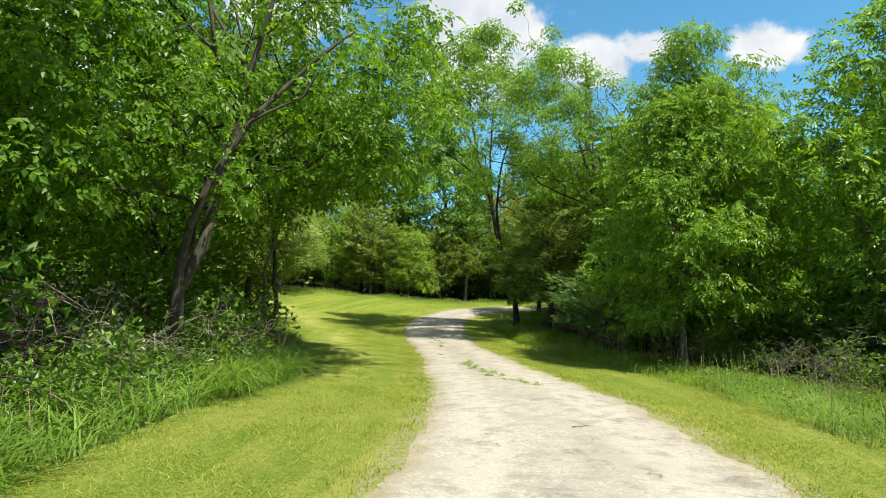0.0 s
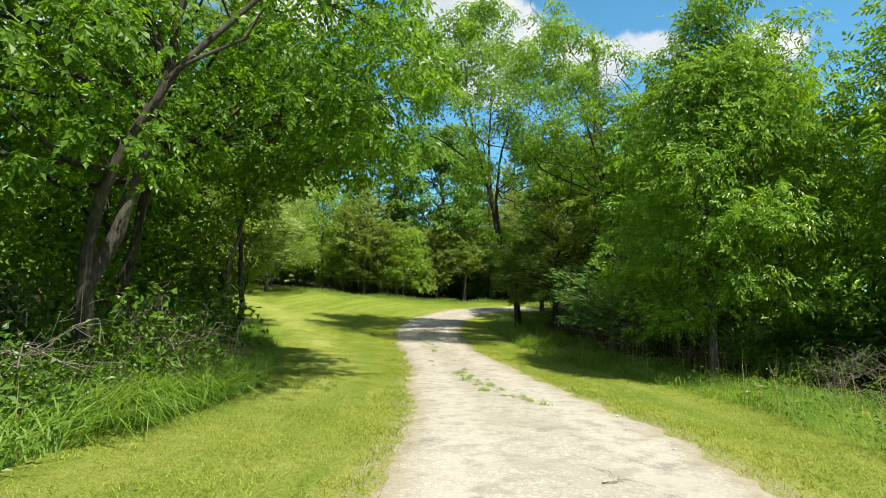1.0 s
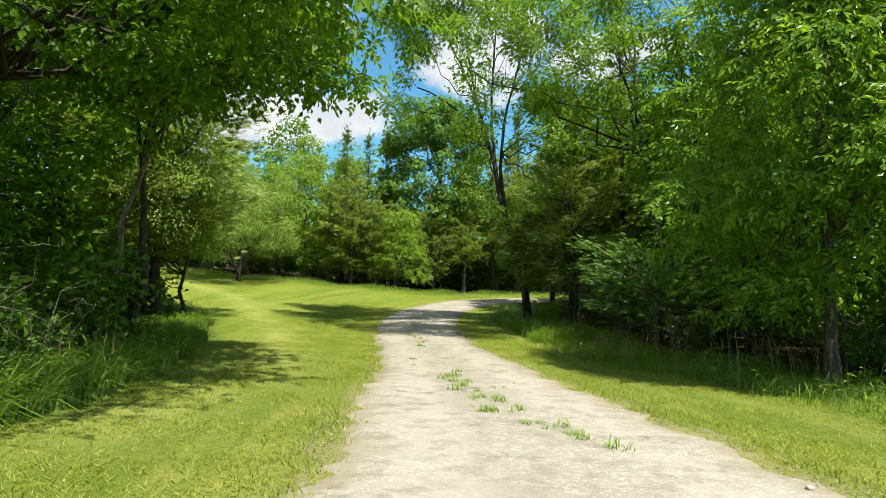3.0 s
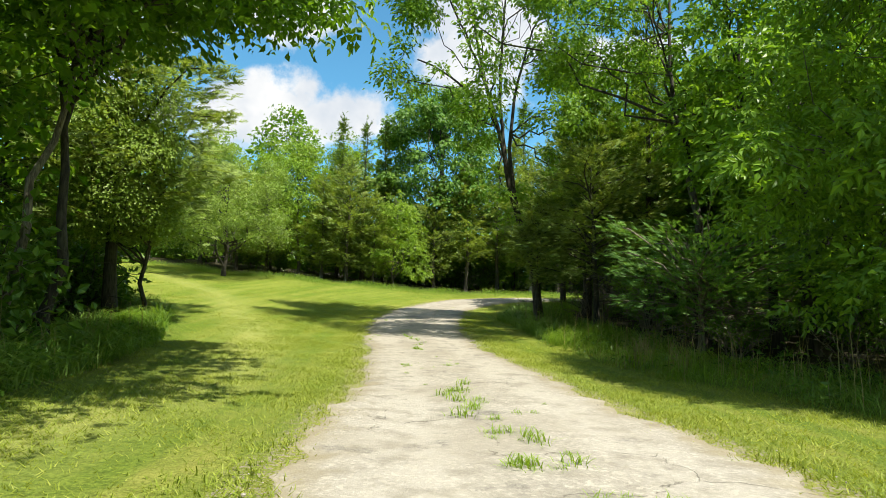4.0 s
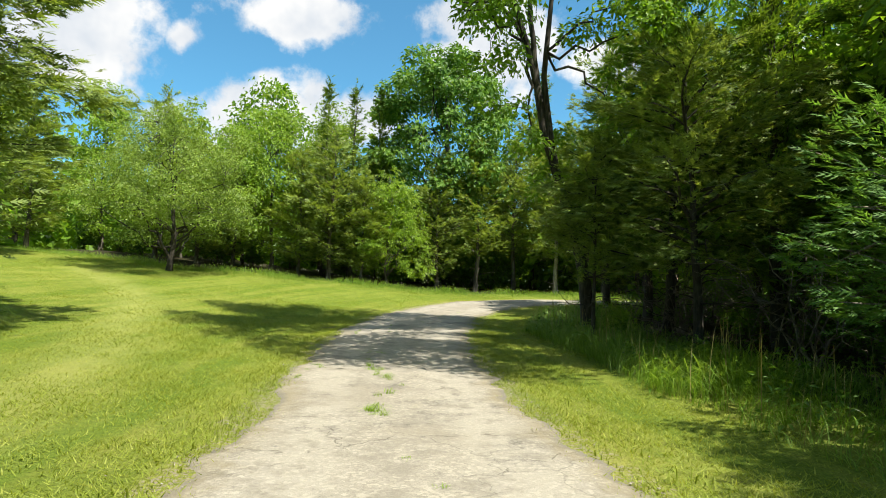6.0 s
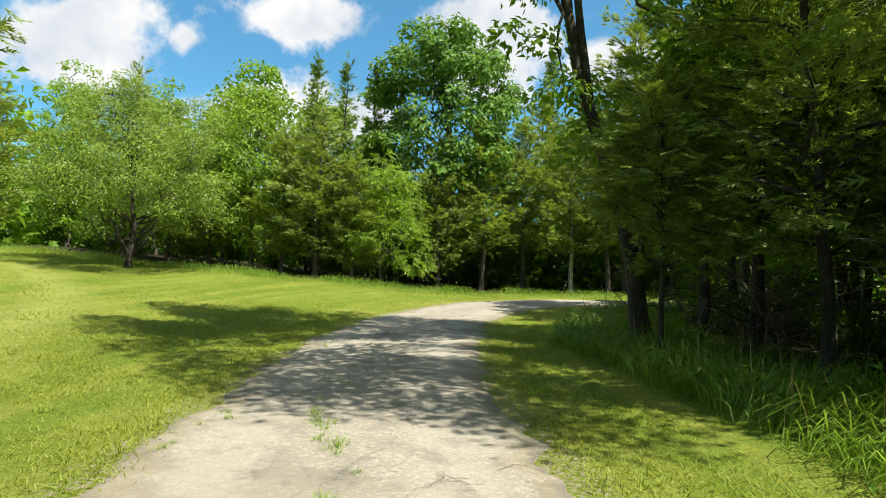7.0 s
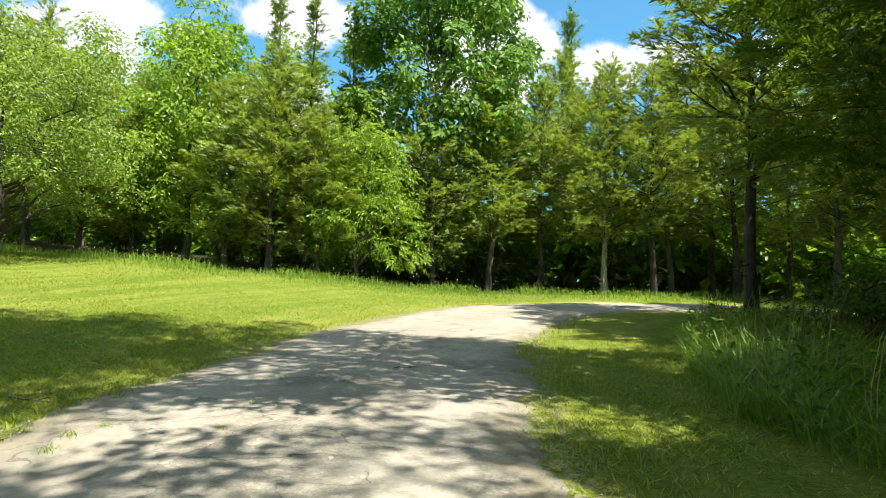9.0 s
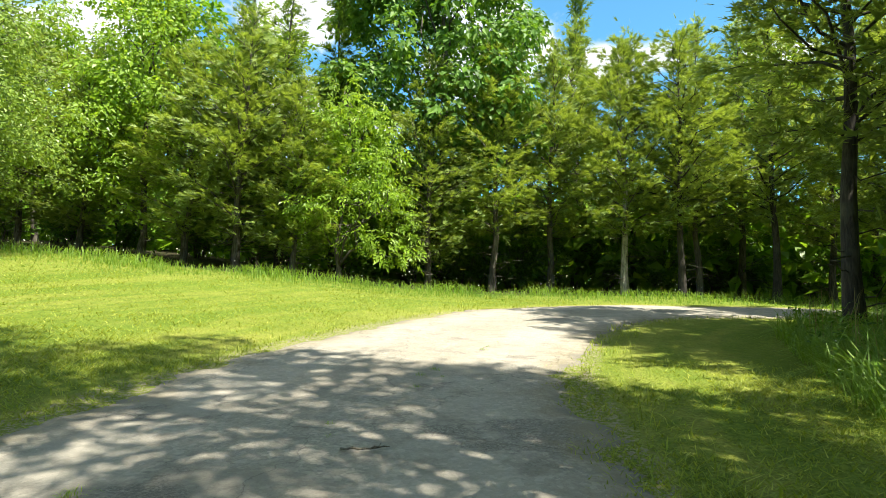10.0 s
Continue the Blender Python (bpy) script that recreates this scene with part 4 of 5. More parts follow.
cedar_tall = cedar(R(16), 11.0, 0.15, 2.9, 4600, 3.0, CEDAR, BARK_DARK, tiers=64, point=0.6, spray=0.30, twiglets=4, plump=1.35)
stand(cedar_tall, 4.5, 41.4, 0, label="tall cedar with bare dark trunk beside the bend", group=EVER)
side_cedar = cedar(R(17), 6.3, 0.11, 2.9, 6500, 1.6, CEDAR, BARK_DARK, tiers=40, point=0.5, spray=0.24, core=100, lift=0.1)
stand(side_cedar, 4.2, 29.4, 0, label="feathery cedar beside the tall forked tree", group=EVER)
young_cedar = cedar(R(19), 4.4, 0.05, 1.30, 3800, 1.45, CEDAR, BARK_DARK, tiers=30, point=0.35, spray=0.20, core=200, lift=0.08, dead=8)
stand(young_cedar, 2.3, 30.2, 0, label="young feathery cedar in front of the forked tree", group=EVER)
again(cedar_a, 4.9, 36.4, 120, 1.1, 1.35, label="tall dark cedar with bare lower trunk beside the bend")
for x, y, turn, size in ((7.6, 28.8, 70, 1.0), (12.5, 37.5, 80, 1.15)):
    again(cedar_a, x, y, turn, size, label="dark shaded cedar in the wood")
for x, y, turn, size in ((6.3, 38.4, 190, 0.95), (8.8, 43.6, 40, 1.0), (8.8, 53.6, 200, 0.95), (12.6, 48.6, 310, 1.05), (11.2, 41.2, 10, 1.05), (5.4, 53.2, 80, 0.9)):
    again(cedar_tall, x, y, turn, size, label="tall cedar with bare trunk in the wood")
for x, y, turn, size in ((11.2, 22.6, 75, 0.9), (10.6, 28.4, 30, 0.95), (7.8, 33.2, 160, 1.0), (8.4, 36.4, 290, 1.05), (16.5, 21.0, 250, 1.0), (12.6, 28.5, 200, 1.05),
                         (19.5, 14.5, 170, 1.0), (20.0, 27.0, 60, 1.1), (18.5, 37.0, 220, 1.2), (14.5, 33.5, 110, 1.0)):
    again(broad_a, x, y, turn, size)
for x, y, turn, size in ((11.4, 35.0, 140, 0.9), (10.2, 39.2, 260, 0.8), (-13.2, 21.6, 240, 0.9), (-14.6, 26.4, 150, 0.85), (-11.5, 10.5, 50, 0.9), (-11.5, 19.5, 130, 0.95), (-10.5, 4.0, 220, 0.95), (-15.5, 23.5, 310, 0.95), (-17.5, 16.0, 20, 1.05), (-18.5, 8.0, 160, 1.05),
                         (-9.5, -3.0, 100, 0.9), (-17.0, 30.0, 75, 0.85), (-22.0, 25.0, 200, 1.1), (-16.0, 2.0, 10, 1.0), (-24.0, 14.0, 280, 1.1)):
    again(broad_b, x, y, turn, size)

# far wood behind meadow and bend
meadow_tree = broadleaf(R(20), 8.0, 0.14, 1.3, 4.7, 34000, (0.115, 0.062), LEAF_OLIVE, BARK_DARK, clusters=210, limbs=18, crad=0.62, hollow=0.3, spread=0.35)
stand(meadow_tree, -15.8, 43.7, 0, label="round small-leaved tree standing alone in the meadow", group=EDGE)
poplar = broadleaf(R(21), 10.8, 0.13, 1.0, 2.5, 9500, (0.19, 0.11), LEAF_BRIGHT, BARK_GREY, clusters=130, limbs=14, crad=0.55, hollow=0.4)
stand(poplar, -13.3, 49.8, 0, label="upright bright green leafy tree at the meadow edge", group=EDGE)
bright = broadleaf(R(22), 6.9, 0.08, 0.9, 2.0, 10000, (0.15, 0.07), LEAF_BRIGHT, BARK_GREY, clusters=90, limbs=10, compound=True, crad=0.5)
stand(bright, -6.3, 49.9, 0, label="young bright yellow-green tree at the meadow edge", group=EDGE)
oak = broadleaf(R(23), 17.4, 0.32, 3.0, 5.4, 30000, (0.31, 0.20), LEAF_OAK, BARK_DARK, clusters=230, limbs=18, crad=0.8, hollow=0.6, core=1300, spread=0.15)
stand(oak, -4.2, 57.5, 0, label="big dark green oak rising above the cedars", group=EDGE)
spire = cedar(R(24), 11.8, 0.15, 2.0, 2600, 1.0, CEDAR_DARK, BARK_DARK, tiers=70, point=1.1, spray=0.36, twiglets=4, plump=1.1)
stand(spire, -9.0, 51.2, 0, label="slender dark spire-topped evergreen", group=EVER)
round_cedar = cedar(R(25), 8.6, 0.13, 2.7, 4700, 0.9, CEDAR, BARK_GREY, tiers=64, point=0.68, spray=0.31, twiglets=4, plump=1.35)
stand(round_cedar, -9.6, 49.2, 0, label="olive green cedar at the meadow edge", group=EVER)

for x, y, turn, size, tall in ((-21.3, 51.0, 40, 1.05, 1.25), (-26.0, 46.5, 200, 1.0, 1.0), (-11.4, 49.3, 130, 0.85, 0.85), (-3.8, 52.6, 250, 0.9, 1.0), (-24.0, 41.5, 300, 1.0, 1.05), (-18.0, 50.0, 20, 0.9, 0.9),
                               (-7.7, 49.2, 70, 0.7, 0.75), (-30.0, 50.0, 70, 1.2, 1.2), (-15.8, 50.2, 110, 0.85, 0.85)):
    again(round_cedar, x, y, turn, size, tall)
for x, y, turn, size, tall in ((-1.5, 54.0, 90, 0.95, 0.95), (6.6, 55.0, 270, 0.9, 1.05), (9.3, 58.0, 30, 1.1, 1.2), (12.0, 56.0, 130, 1.0, 1.05), (14.5, 52.0, 310, 1.1, 1.1),
                               (5.0, 60.0, 60, 1.2, 1.2), (2.3, 59.5, 150, 1.15, 1.25), (16.0, 60.0, 10, 1.2, 1.3), (19.0, 55.0, 80, 1.2, 1.2), (17.0, 46.0, 330, 1.0, 1.0), (11.2, 50.8, 50, 1.0, 1.1), (13.4, 50.2, 160, 1.0, 1.1)):
    again(cedar_b, x, y, turn, size, tall, label="yellow-green cedar in the far wood")
pale_cedar = again(cedar_b, 3.5, 53.8, 180, 0.95, 0.95, label="yellow-green cedar with pale peeled trunk beside the bend")
for c in pale_cedar.children:
    if c.name.startswith("trunk"):
        c.data = c.data.copy()
        c.data.materials[0] = BARK_PALE
for x, y, turn, size, tall in ((-11.2, 52.5, 80, 1.0, 1.05), (6.2, 30.4, 140, 0.9, 1.25), (3.2, 66.0, 40, 1.4, 1.55), (-8.0, 54.5, 200, 1.0, 1.1), (8.6, 63.0, 300, 1.2, 1.2)):
    again(spire, x, y, turn, size, tall)
for x, y, turn, size in ((-17.0, 54.0, 50, 0.95), (-22.5, 56.0, 150, 1.05), (-12.0, 56.0, 220, 1.1), (-28.0, 55.0, 20, 1.1)):
    again(poplar, x, y, turn, size, label="leafy tree behind the meadow")
for x, y, turn, size in ((14.5, 67.0, 100, 1.2), (-20.0, 64.0, 190, 1.2), (26.0, 66.0, 250, 1.2)):
    again(broad_b, x, y, turn, size, label="leafy tree deep in the wood")


# ------------------------------------------------------------------ undergrowth
bramble = shrub(R(40), 1.5, 1.2, 1200, (0.12, 0.07), BRUSH)
stand(bramble, -5.4, 9.6, 0, label="leafy bramble bush at the foot of the trees", category="bush", group="undergrowth bushes")
thicket = shrub(R(41), 2.6, 1.4, 900, (0.22, 0.14), BRUSH, stems=10)
stand(thicket, -6.4, 6.2, 0, label="tall leafy thicket at the foot of the trees", category="bush", group="undergrowth bushes")
bare_bush = shrub(R(42), 2.0, 1.3, 260, (0.10, 0.06), BRUSH, stems=12, bare=0.75, bark=DEADWOOD)
stand(bare_bush, -5.6, 12.6, 0, label="half-dead bush of bare grey twigs", category="bush", group="undergrowth bushes")
rng = R(43)
for y in np.arange(-1.5, 31, 1.25):
    x = float(wood_left_x(y)) - rng.uniform(0.5, 1.4) - 2.6 * float(smooth01((y - 17) / 3))
    again((bare_bush if rng.random() < 0.4 else bramble) if 4 < y < 15 else (thicket if rng.random() < 0.45 else bramble), x, y + rng.uniform(-0.4, 0.4), rng.uniform(0, 360), rng.uniform(0.7, 1.1))
    if rng.random() < 0.4:
        again(thicket, x - rng.uniform(1.8, 3.2), y, rng.uniform(0, 360), rng.uniform(0.9, 1.3))
for y in np.arange(3.5, 46, 1.5):
    x = float(wood_right_x(y)) + rng.uniform(0.9, 2.0)
    if 23.5 < y < 39:
        continue
    again(bare_bush if rng.random() < 0.45 else bramble, x, y + rng.uniform(-0.4, 0.4), rng.uniform(0, 360), rng.uniform(0.6, 1.0))
    if rng.random() < 0.4:
        again(thicket, x + rng.uniform(2.2, 4.0), y, rng.uniform(0, 360), rng.uniform(0.9, 1.3))
for x in np.arange(-30, 20, 2.2):
    y = float(far_edge_y(x)) + rng.uniform(1.2, 2.4)
    again(thicket, x + 0.8, y + rng.uniform(4.5, 7.0), rng.uniform(0, 360), rng.uniform(0.9, 1.25))
for x, y, turn, size in ((10.4, 25.6, 0, 1.0), (11.8, 28.2, 80, 1.1), (12.4, 31.4, 140, 1.0), (10.2, 35.6, 210, 1.0), (11.6, 38.4, 280, 1.1), (13.8, 26.0, 30, 1.2), (9.4, 40.8, 110, 0.9), (13.4, 34.0, 190, 1.2), (12.6, 22.6, 60, 1.1), (13.0, 11.6, 20, 1.2), (14.2, 14.6, 100, 1.3), (12.2, 17.2, 170, 1.2), (14.6, 18.4, 240, 1.3), (16.2, 12.2, 300, 1.4), (11.6, 8.4, 50, 1.1)):
    again(thicket, x, y, turn, size, label="shaded leafy thicket behind the cedars")
for y in np.arange(24, 41, 1.1):
    again(bramble, float(wood_right_x(y)) + rng.uniform(2.6, 6.5), y, rng.uniform(0, 360), rng.uniform(0.6, 1.0))
for x, y, turn, size in ((-12.0, 26.6, 20, 1.1), (-12.8, 28.6, 110, 1.2), (-13.4, 25.0, 200, 1.3), (-11.9, 24.2, 280, 1.0), (-14.6, 27.6, 60, 1.3), (-11.2, 22.0, 150, 1.0), (-10.0, 20.4, 240, 1.0)):
    again(thicket, x, y, turn, size, label="shaded leafy thicket under the cedar")
snag = shrub(R(46), 3.4, 2.0, 60, (0.10, 0.06), BRUSH, stems=15, bare=0.9, bark=DEADWOOD, name="dead_understory")
stand(snag, 5.6, 28.0, 0, label="dead bare branches under the cedars", category="bush", group="dead understory")
for x, y, turn, size in ((4.1, 31.0, 100, 0.6), (6.4, 30.8, 60, 1.0), (5.2, 34.0, 130, 0.9), (7.4, 26.2, 200, 1.0), (8.8, 29.4, 280, 1.15), (7.0, 37.0, 20, 0.9), (9.8, 32.6, 330, 1.1)):
    again(snag, x, y, turn, size)
for x, y, turn, size in ((-4.5, 6.2, 20, 0.75), (-4.6, 8.0, 140, 0.65), (-4.7, 10.0, 250, 0.7), (-5.0, 12.4, 70, 0.7)):
    again(bramble, x, y, turn, size)
heap = brush_heap(R(44), 1.5, 1.9, 70)
stand(heap, -5.2, 12.2, 0, 0.85, label="tangled heap of dead grey branches", category="brush pile", group="brush piles")
again(thicket, -5.1, 10.9, 40, 0.75)
again(thicket, -5.3, 13.8, 190, 0.7)
again(heap, -5.7, 8.4, 130, 0.95)
again(heap, -6.2, 5.6, 40, 1.0)
again(heap, 9.3, 13.6, 220, 0.6, label="small tangle of dead grey branches")


def far_woods():
    """Leaf masses of the deep wood all round, far behind the trees that can be counted."""
    rng = R(50)
    n = 30000
    third = n // 3
    x = np.concatenate([rng.uniform(-70, 70, third), rng.uniform(-48, -27, third), rng.uniform(24, 48, n - 2 * third)])
    y = np.concatenate([62 + 22 * rng.random(third) ** 1.5, rng.uniform(-30, 66, third), rng.uniform(-30, 66, n - 2 * third)])
    top = 9 + 3 * np.sin(x * 0.45 + y * 0.2) + 2 * np.sin(y * 0.7 - x * 0.31)
    z = ground_z(x, y) + top * rng.random(n) ** 1.4
    low = 12000
    lx, ly = rng.uniform(-45, 32, low), rng.uniform(59, 70, low)
    x, y, z, n = np.append(x, lx), np.append(y, ly), np.append(z, ground_z(lx, ly) + rng.uniform(0, 4.5, low)), n + low
    lx, ly = rng.uniform(16, 25, 7000), rng.uniform(-2, 46, 7000)
    x, y, z, n = np.append(x, lx), np.append(y, ly), np.append(z, ground_z(lx, ly) + rng.uniform(0, 6.5, 7000)), n + 7000
    lx, ly = rng.uniform(-9, 30, 3500), rng.uniform(57.5, 64, 3500)
    x, y, z, n = np.append(x, lx), np.append(y, ly), np.append(z, ground_z(lx, ly) + rng.uniform(0, 4.0, 3500)), n + 3500
    lx, ly = rng.uniform(-50, 36, 7000), rng.uniform(62, 80, 7000)
    x, y, z, n = np.append(x, lx), np.append(y, ly), np.append(z, ground_z(lx, ly) + rng.uniform(0, 7.0, 7000)), n + 7000
    p = np.stack([x, y, z], 1)
    way = rng.normal(0, 1, (n, 3))
    up = unit(np.array([0, 0, 0.7]) + rng.normal(0, 0.8, (n, 3)))
    size = rng.uniform(0.5, 1.1, n) * np.where((x > 15) & (x < 25.5) & (y < 47), 0.5, 1.0)
    ob = part_mesh("far_woods", leaf_mesh("far_woods", p, way, up, size, size * 0.62), LEAF_ASH)
    tagged(ob, "dense green leaf masses of the deep wood", "woods", kind="stuff")


far_woods()


# ------------------------------------------------------------------ grass
def lawn():
    rng = R(60)
    n = 820000
    y = rng.uniform(2.5, 38, n)
    x = rng.uniform(-8.5, 6.5, n)
    gap, half = road_gap(x, y)
    keep = (x > mown_left_x(y) - 0.4) & (x < mown_right_x(y) + 0.4) & (gap > half - 0.05 - 0.25 * rng.random(n) ** 2.5 + 0.16 * np.sin(y * 2.3 + x) * np.sin(y * 5.1))
    patchy = np.clip(0.62 + 0.6 * np.sin(x * 2.1 + np.sin(y * 1.3) * 2) * np.sin(y * 1.9 + x), 0.2, 1)
    near = np.clip(1.3 - np.abs(gap) / 6.0, 0.15, 1) * patchy
    keep &= rng.random(n) < near
    x, y, patchy = x[keep], y[keep], patchy[keep]
    k = len(x)
    h = rng.uniform(0.015, 0.050, k) * (0.7 + 0.5 * patchy)
    ob = short_blades("lawn", rng, x, y, ground_z(x, y) - 0.004, h, rng.uniform(0.007, 0.016, k), GRASS_LAWN)
    tagged(ob, "short mown grass blades beside the drive", "grass", kind="stuff")


def meadow():
    """Coarser mown grass over the open meadow."""
    rng = R(59)
    n = 150000
    y = 27 + 23 * rng.random(n)
    x = rng.uniform(-24, 2, n)
    gap, half = road_gap(x, y)
    wave = 0.5 + 0.5 * np.sin(x * 1.7 + 2.2 * np.sin(y * 0.9)) * np.sin(y * 1.4 + 0.6 * x)
    keep = (x < road_mid_x(y)) & (gap > half + 0.05) & (in_wood(x, y) < 0) & (rng.random(n) < 0.35 + 0.65 * wave)
    x, y, wave = x[keep], y[keep], wave[keep]
    k = len(x)
    ob = short_blades("meadow_grass", rng, x, y, ground_z(x, y) - 0.004, rng.uniform(0.02, 0.050, k) * (0.6 + 0.6 * wave), rng.uniform(0.012, 0.026, k), GRASS_LAWN)
    tagged(ob, "sunlit mown meadow grass in uneven swaths", "grass", kind="stuff")


def tall_band(name, label, seed, n, xa, xb, ya, yb, lo, hi, width, bend, mat=None):
    """Unmown grass between the mown edge and the wood; xa, xb: its sides as functions of y."""
    rng = R(seed)
    y = rng.uniform(ya, yb, n)
    q = rng.random(n)
    a, b = xa(y), xb(y)
    x = a + (b - a) * q
    clump = 0.55 + 0.45 * np.sin(x * 3.1 + 2 * np.sin(y * 1.7)) * np.sin(y * 2.7 + x)
    keep = rng.random(n) < 0.35 + 0.65 * clump
    gap, half = road_gap(x, y)
    keep &= gap > half + 0.5
    x, y, clump = x[keep], y[keep], clump[keep]
    k = len(x)
    h = rng.uniform(lo, hi, k) * (0.6 + 0.5 * clump)
    ob = blades(name, rng, x, y, ground_z(x, y) - 0.01, h, rng.uniform(*width, k), rng.uniform(*bend, k), mat or GRASS_TALL, drift=2.4 * np.sin(x * 1.1 + 1.3 * np.sin(y * 0.8)))
    tagged(ob, label, "grass", kind="stuff")


lawn()
meadow()
tall_band("long_grass", "lush long bending grass along the left verge", 61, 23000, lambda y: mown_left_x(y), lambda y: wood_left_x(y) - 0.9, 1.0, 31, 0.40, 1.15, (0.010, 0.024), (0.8, 1.9))
tall_band("verge_grass", "unmown grass and weeds along the wood's edge", 62, 31000, lambda y: mown_right_x(y), lambda y: wood_right_x(y) + 0.8, 3.0, 46, 0.18, 0.62, (0.005, 0.013), (0.6, 1.8))
tall_band("bend_grass", "lush bright long grass round the bend", 69, 18000, lambda y: mown_right_x(y) - 0.1, lambda y: wood_right_x(y) + 1.2, 25.0, 45, 0.35, 0.85, (0.007, 0.015), (0.5, 1.6))
tall_band("seed_stalks", "dry straw-coloured seed stalks among the long grass", 63, 650, lambda y: mown_right_x(y) + 0.1, lambda y: wood_right_x(y) + 0.5, 6.0, 44, 0.6, 1.2, (0.006, 0.012), (0.05, 0.35), GRASS_DRY)
tall_band("seed_heads", "dry seed stalks along the left verge", 64, 450, lambda y: mown_left_x(y) - 0.2, lambda y: wood_left_x(y) - 0.6, 4.0, 30, 0.6, 1.2, (0.006, 0.012), (0.05, 0.35), GRASS_DRY)


def verge_weeds():
    """Broad-leaved weeds growing through the long grass on both verges."""
    rng = R(66)
    m = 900
    cy = np.concatenate([rng.uniform(2, 30, m // 2), rng.uniform(4, 45, m - m // 2)])
    q = rng.random(m)
    left = np.arange(m) < m // 2
    cx = np.where(left, mown_left_x(cy) * (1 - q) + (wood_left_x(cy) - 0.8) * q, mown_right_x(cy) * (1 - q) + (wood_right_x(cy) + 1.0) * q)
    many = 14
    x = np.repeat(cx, many) + rng.normal(0, 0.11, m * many)
    y = np.repeat(cy, many) + rng.normal(0, 0.11, m * many)
    tall = np.repeat(rng.uniform(0.15, 0.6, m), many)
    z = ground_z(x, y) + tall * rng.random(m * many) ** 0.7
    n = m * many
    size = rng.uniform(0.05, 0.13, n)
    up = unit(np.array([0.1, -0.1, 0.9]) + rng.normal(0, 0.4, (n, 3)))
    way = rng.normal(0, 1, (n, 3)) * np.array([1, 1, 0.45])
    ob = part_mesh("verge_weeds", leaf_mesh("verge_weeds", np.stack([x, y, z], 1), way, up, size, size * 0.42), BRUSH)
    tagged(ob, "leafy green weeds among the long verge grass", "weeds", kind="stuff")


verge_weeds()


def verge_flowers():
    rng = R(67)
    n = 30
    y = rng.uniform(34.5, 40, n)
    x = mown_right_x(y) + rng.uniform(0.1, 1.0, n)
    size = rng.uniform(0.014, 0.026, n)
    p = np.stack([x, y, ground_z(x, y) + rng.uniform(0.25, 0.55, n)], 1)
    ob = part_mesh("white_flowers", leaf_mesh("white_flowers", p, rng.normal(0, 1, (n, 3)), rng.normal(0, 1, (n, 3)), size, size * 0.9), PETAL)
    tagged(ob, "small white flowers among the verge grass", "flowers", kind="stuff")


verge_flowers()


def reed_clump(rng, n, radius):
    root = new("reed_clump")
    x, y = rng.normal(0, radius, n), rng.normal(0, radius, n)
    tagged(blades("stalk_clump", rng, x, y, np.zeros(n) - 0.02, rng.uniform(0.6, 1.05, n), rng.uniform(0.006, 0.012, n), rng.uniform(0.1, 0.7, n), GRASS_DRY, root, ), kind="stuff")
    tagged(blades("leaf_clump", rng, x + rng.normal(0, 0.05, n), y, np.zeros(n) - 0.02, rng.uniform(0.4, 0.9, n), rng.uniform(0.008, 0.014, n), rng.uniform(0.4, 1.3, n), WEED, root), kind="stuff")
    return root


reeds = reed_clump(R(68), 60, 0.16)
stand(reeds, 3.65, 21.4, 0, label="clump of tall yellowing reed stalks on the verge", category="reeds", group="reed clumps")
again(reeds, 4.25, 20.7, 120, 0.9)
again(reeds, 4.0, 22.3, 220, 0.75)


def far_fringe():
    rng = R(65)
    n = 22000
    x = rng.uniform(-26, 13, n)
    y = far_edge_y(x) - 3.6 + 4.8 * rng.random(n) ** 0.8
    gap, half = road_gap(x, y)
    patch = 0.5 + 0.5 * np.sin(x * 1.3 + 1.7 * np.sin(y * 1.1)) * np.sin(x * 0.37 + 2)
    keep = (gap > half + 0.4) & (rng.random(n) < 0.35 + 0.65 * patch)
    x, y, patch = x[keep], y[keep], patch[keep]
    k = len(x)
    deep = np.clip((y - far_edge_y(x) + 3.6) / 3.6, 0.15, 1)
    ob = blades("fringe_grass", rng, x, y, ground_z(x, y), rng.uniform(0.15, 0.6, k) * deep * (0.5 + 0.6 * patch), rng.uniform(0.008, 0.017, k), rng.uniform(0.3, 1.3, k), GRASS_TALL)
    tagged(ob, "unmown grass fringe at the far wood", "grass", kind="stuff")
    n = 130
    x = rng.uniform(-20, 6, n)
    y = far_edge_y(x) - 0.6 + 1.6 * rng.random(n)
    z = ground_z(x, y) + rng.uniform(0.25, 0.6, n)
    size = rng.uniform(0.025, 0.045, n)
    p = np.stack([x, y, z], 1)
    ob = part_mesh("white_flowers", leaf_mesh("white_flowers", p, rng.normal(0, 1, (n, 3)), rng.normal(0, 1, (n, 3)), size, size * 0.9), PETAL)
    tagged(ob, "small white wild flowers in the far grass fringe", "flowers", kind="stuff")


far_fringe()


def tuft(rng, n, radius, lo, hi, name="weed_tuft"):
    x, y = rng.normal(0, radius, n), rng.normal(0, radius, n)
    root = new(name)
    tagged(blades("blade_clump", rng, x, y, np.zeros(n) - 0.01, rng.uniform(lo, hi, n), rng.uniform(0.005, 0.010, n), rng.uniform(0.5, 1.4, n), WEED, root), kind="stuff")
    return root


weed = tuft(R(70), 38, 0.060, 0.05, 0.19)
stand(weed, 0.45, 18.0, 0, label="grass tuft growing in the gravel", category="weed", group="weeds in the drive", sink=-0.01)
rng = R(71)
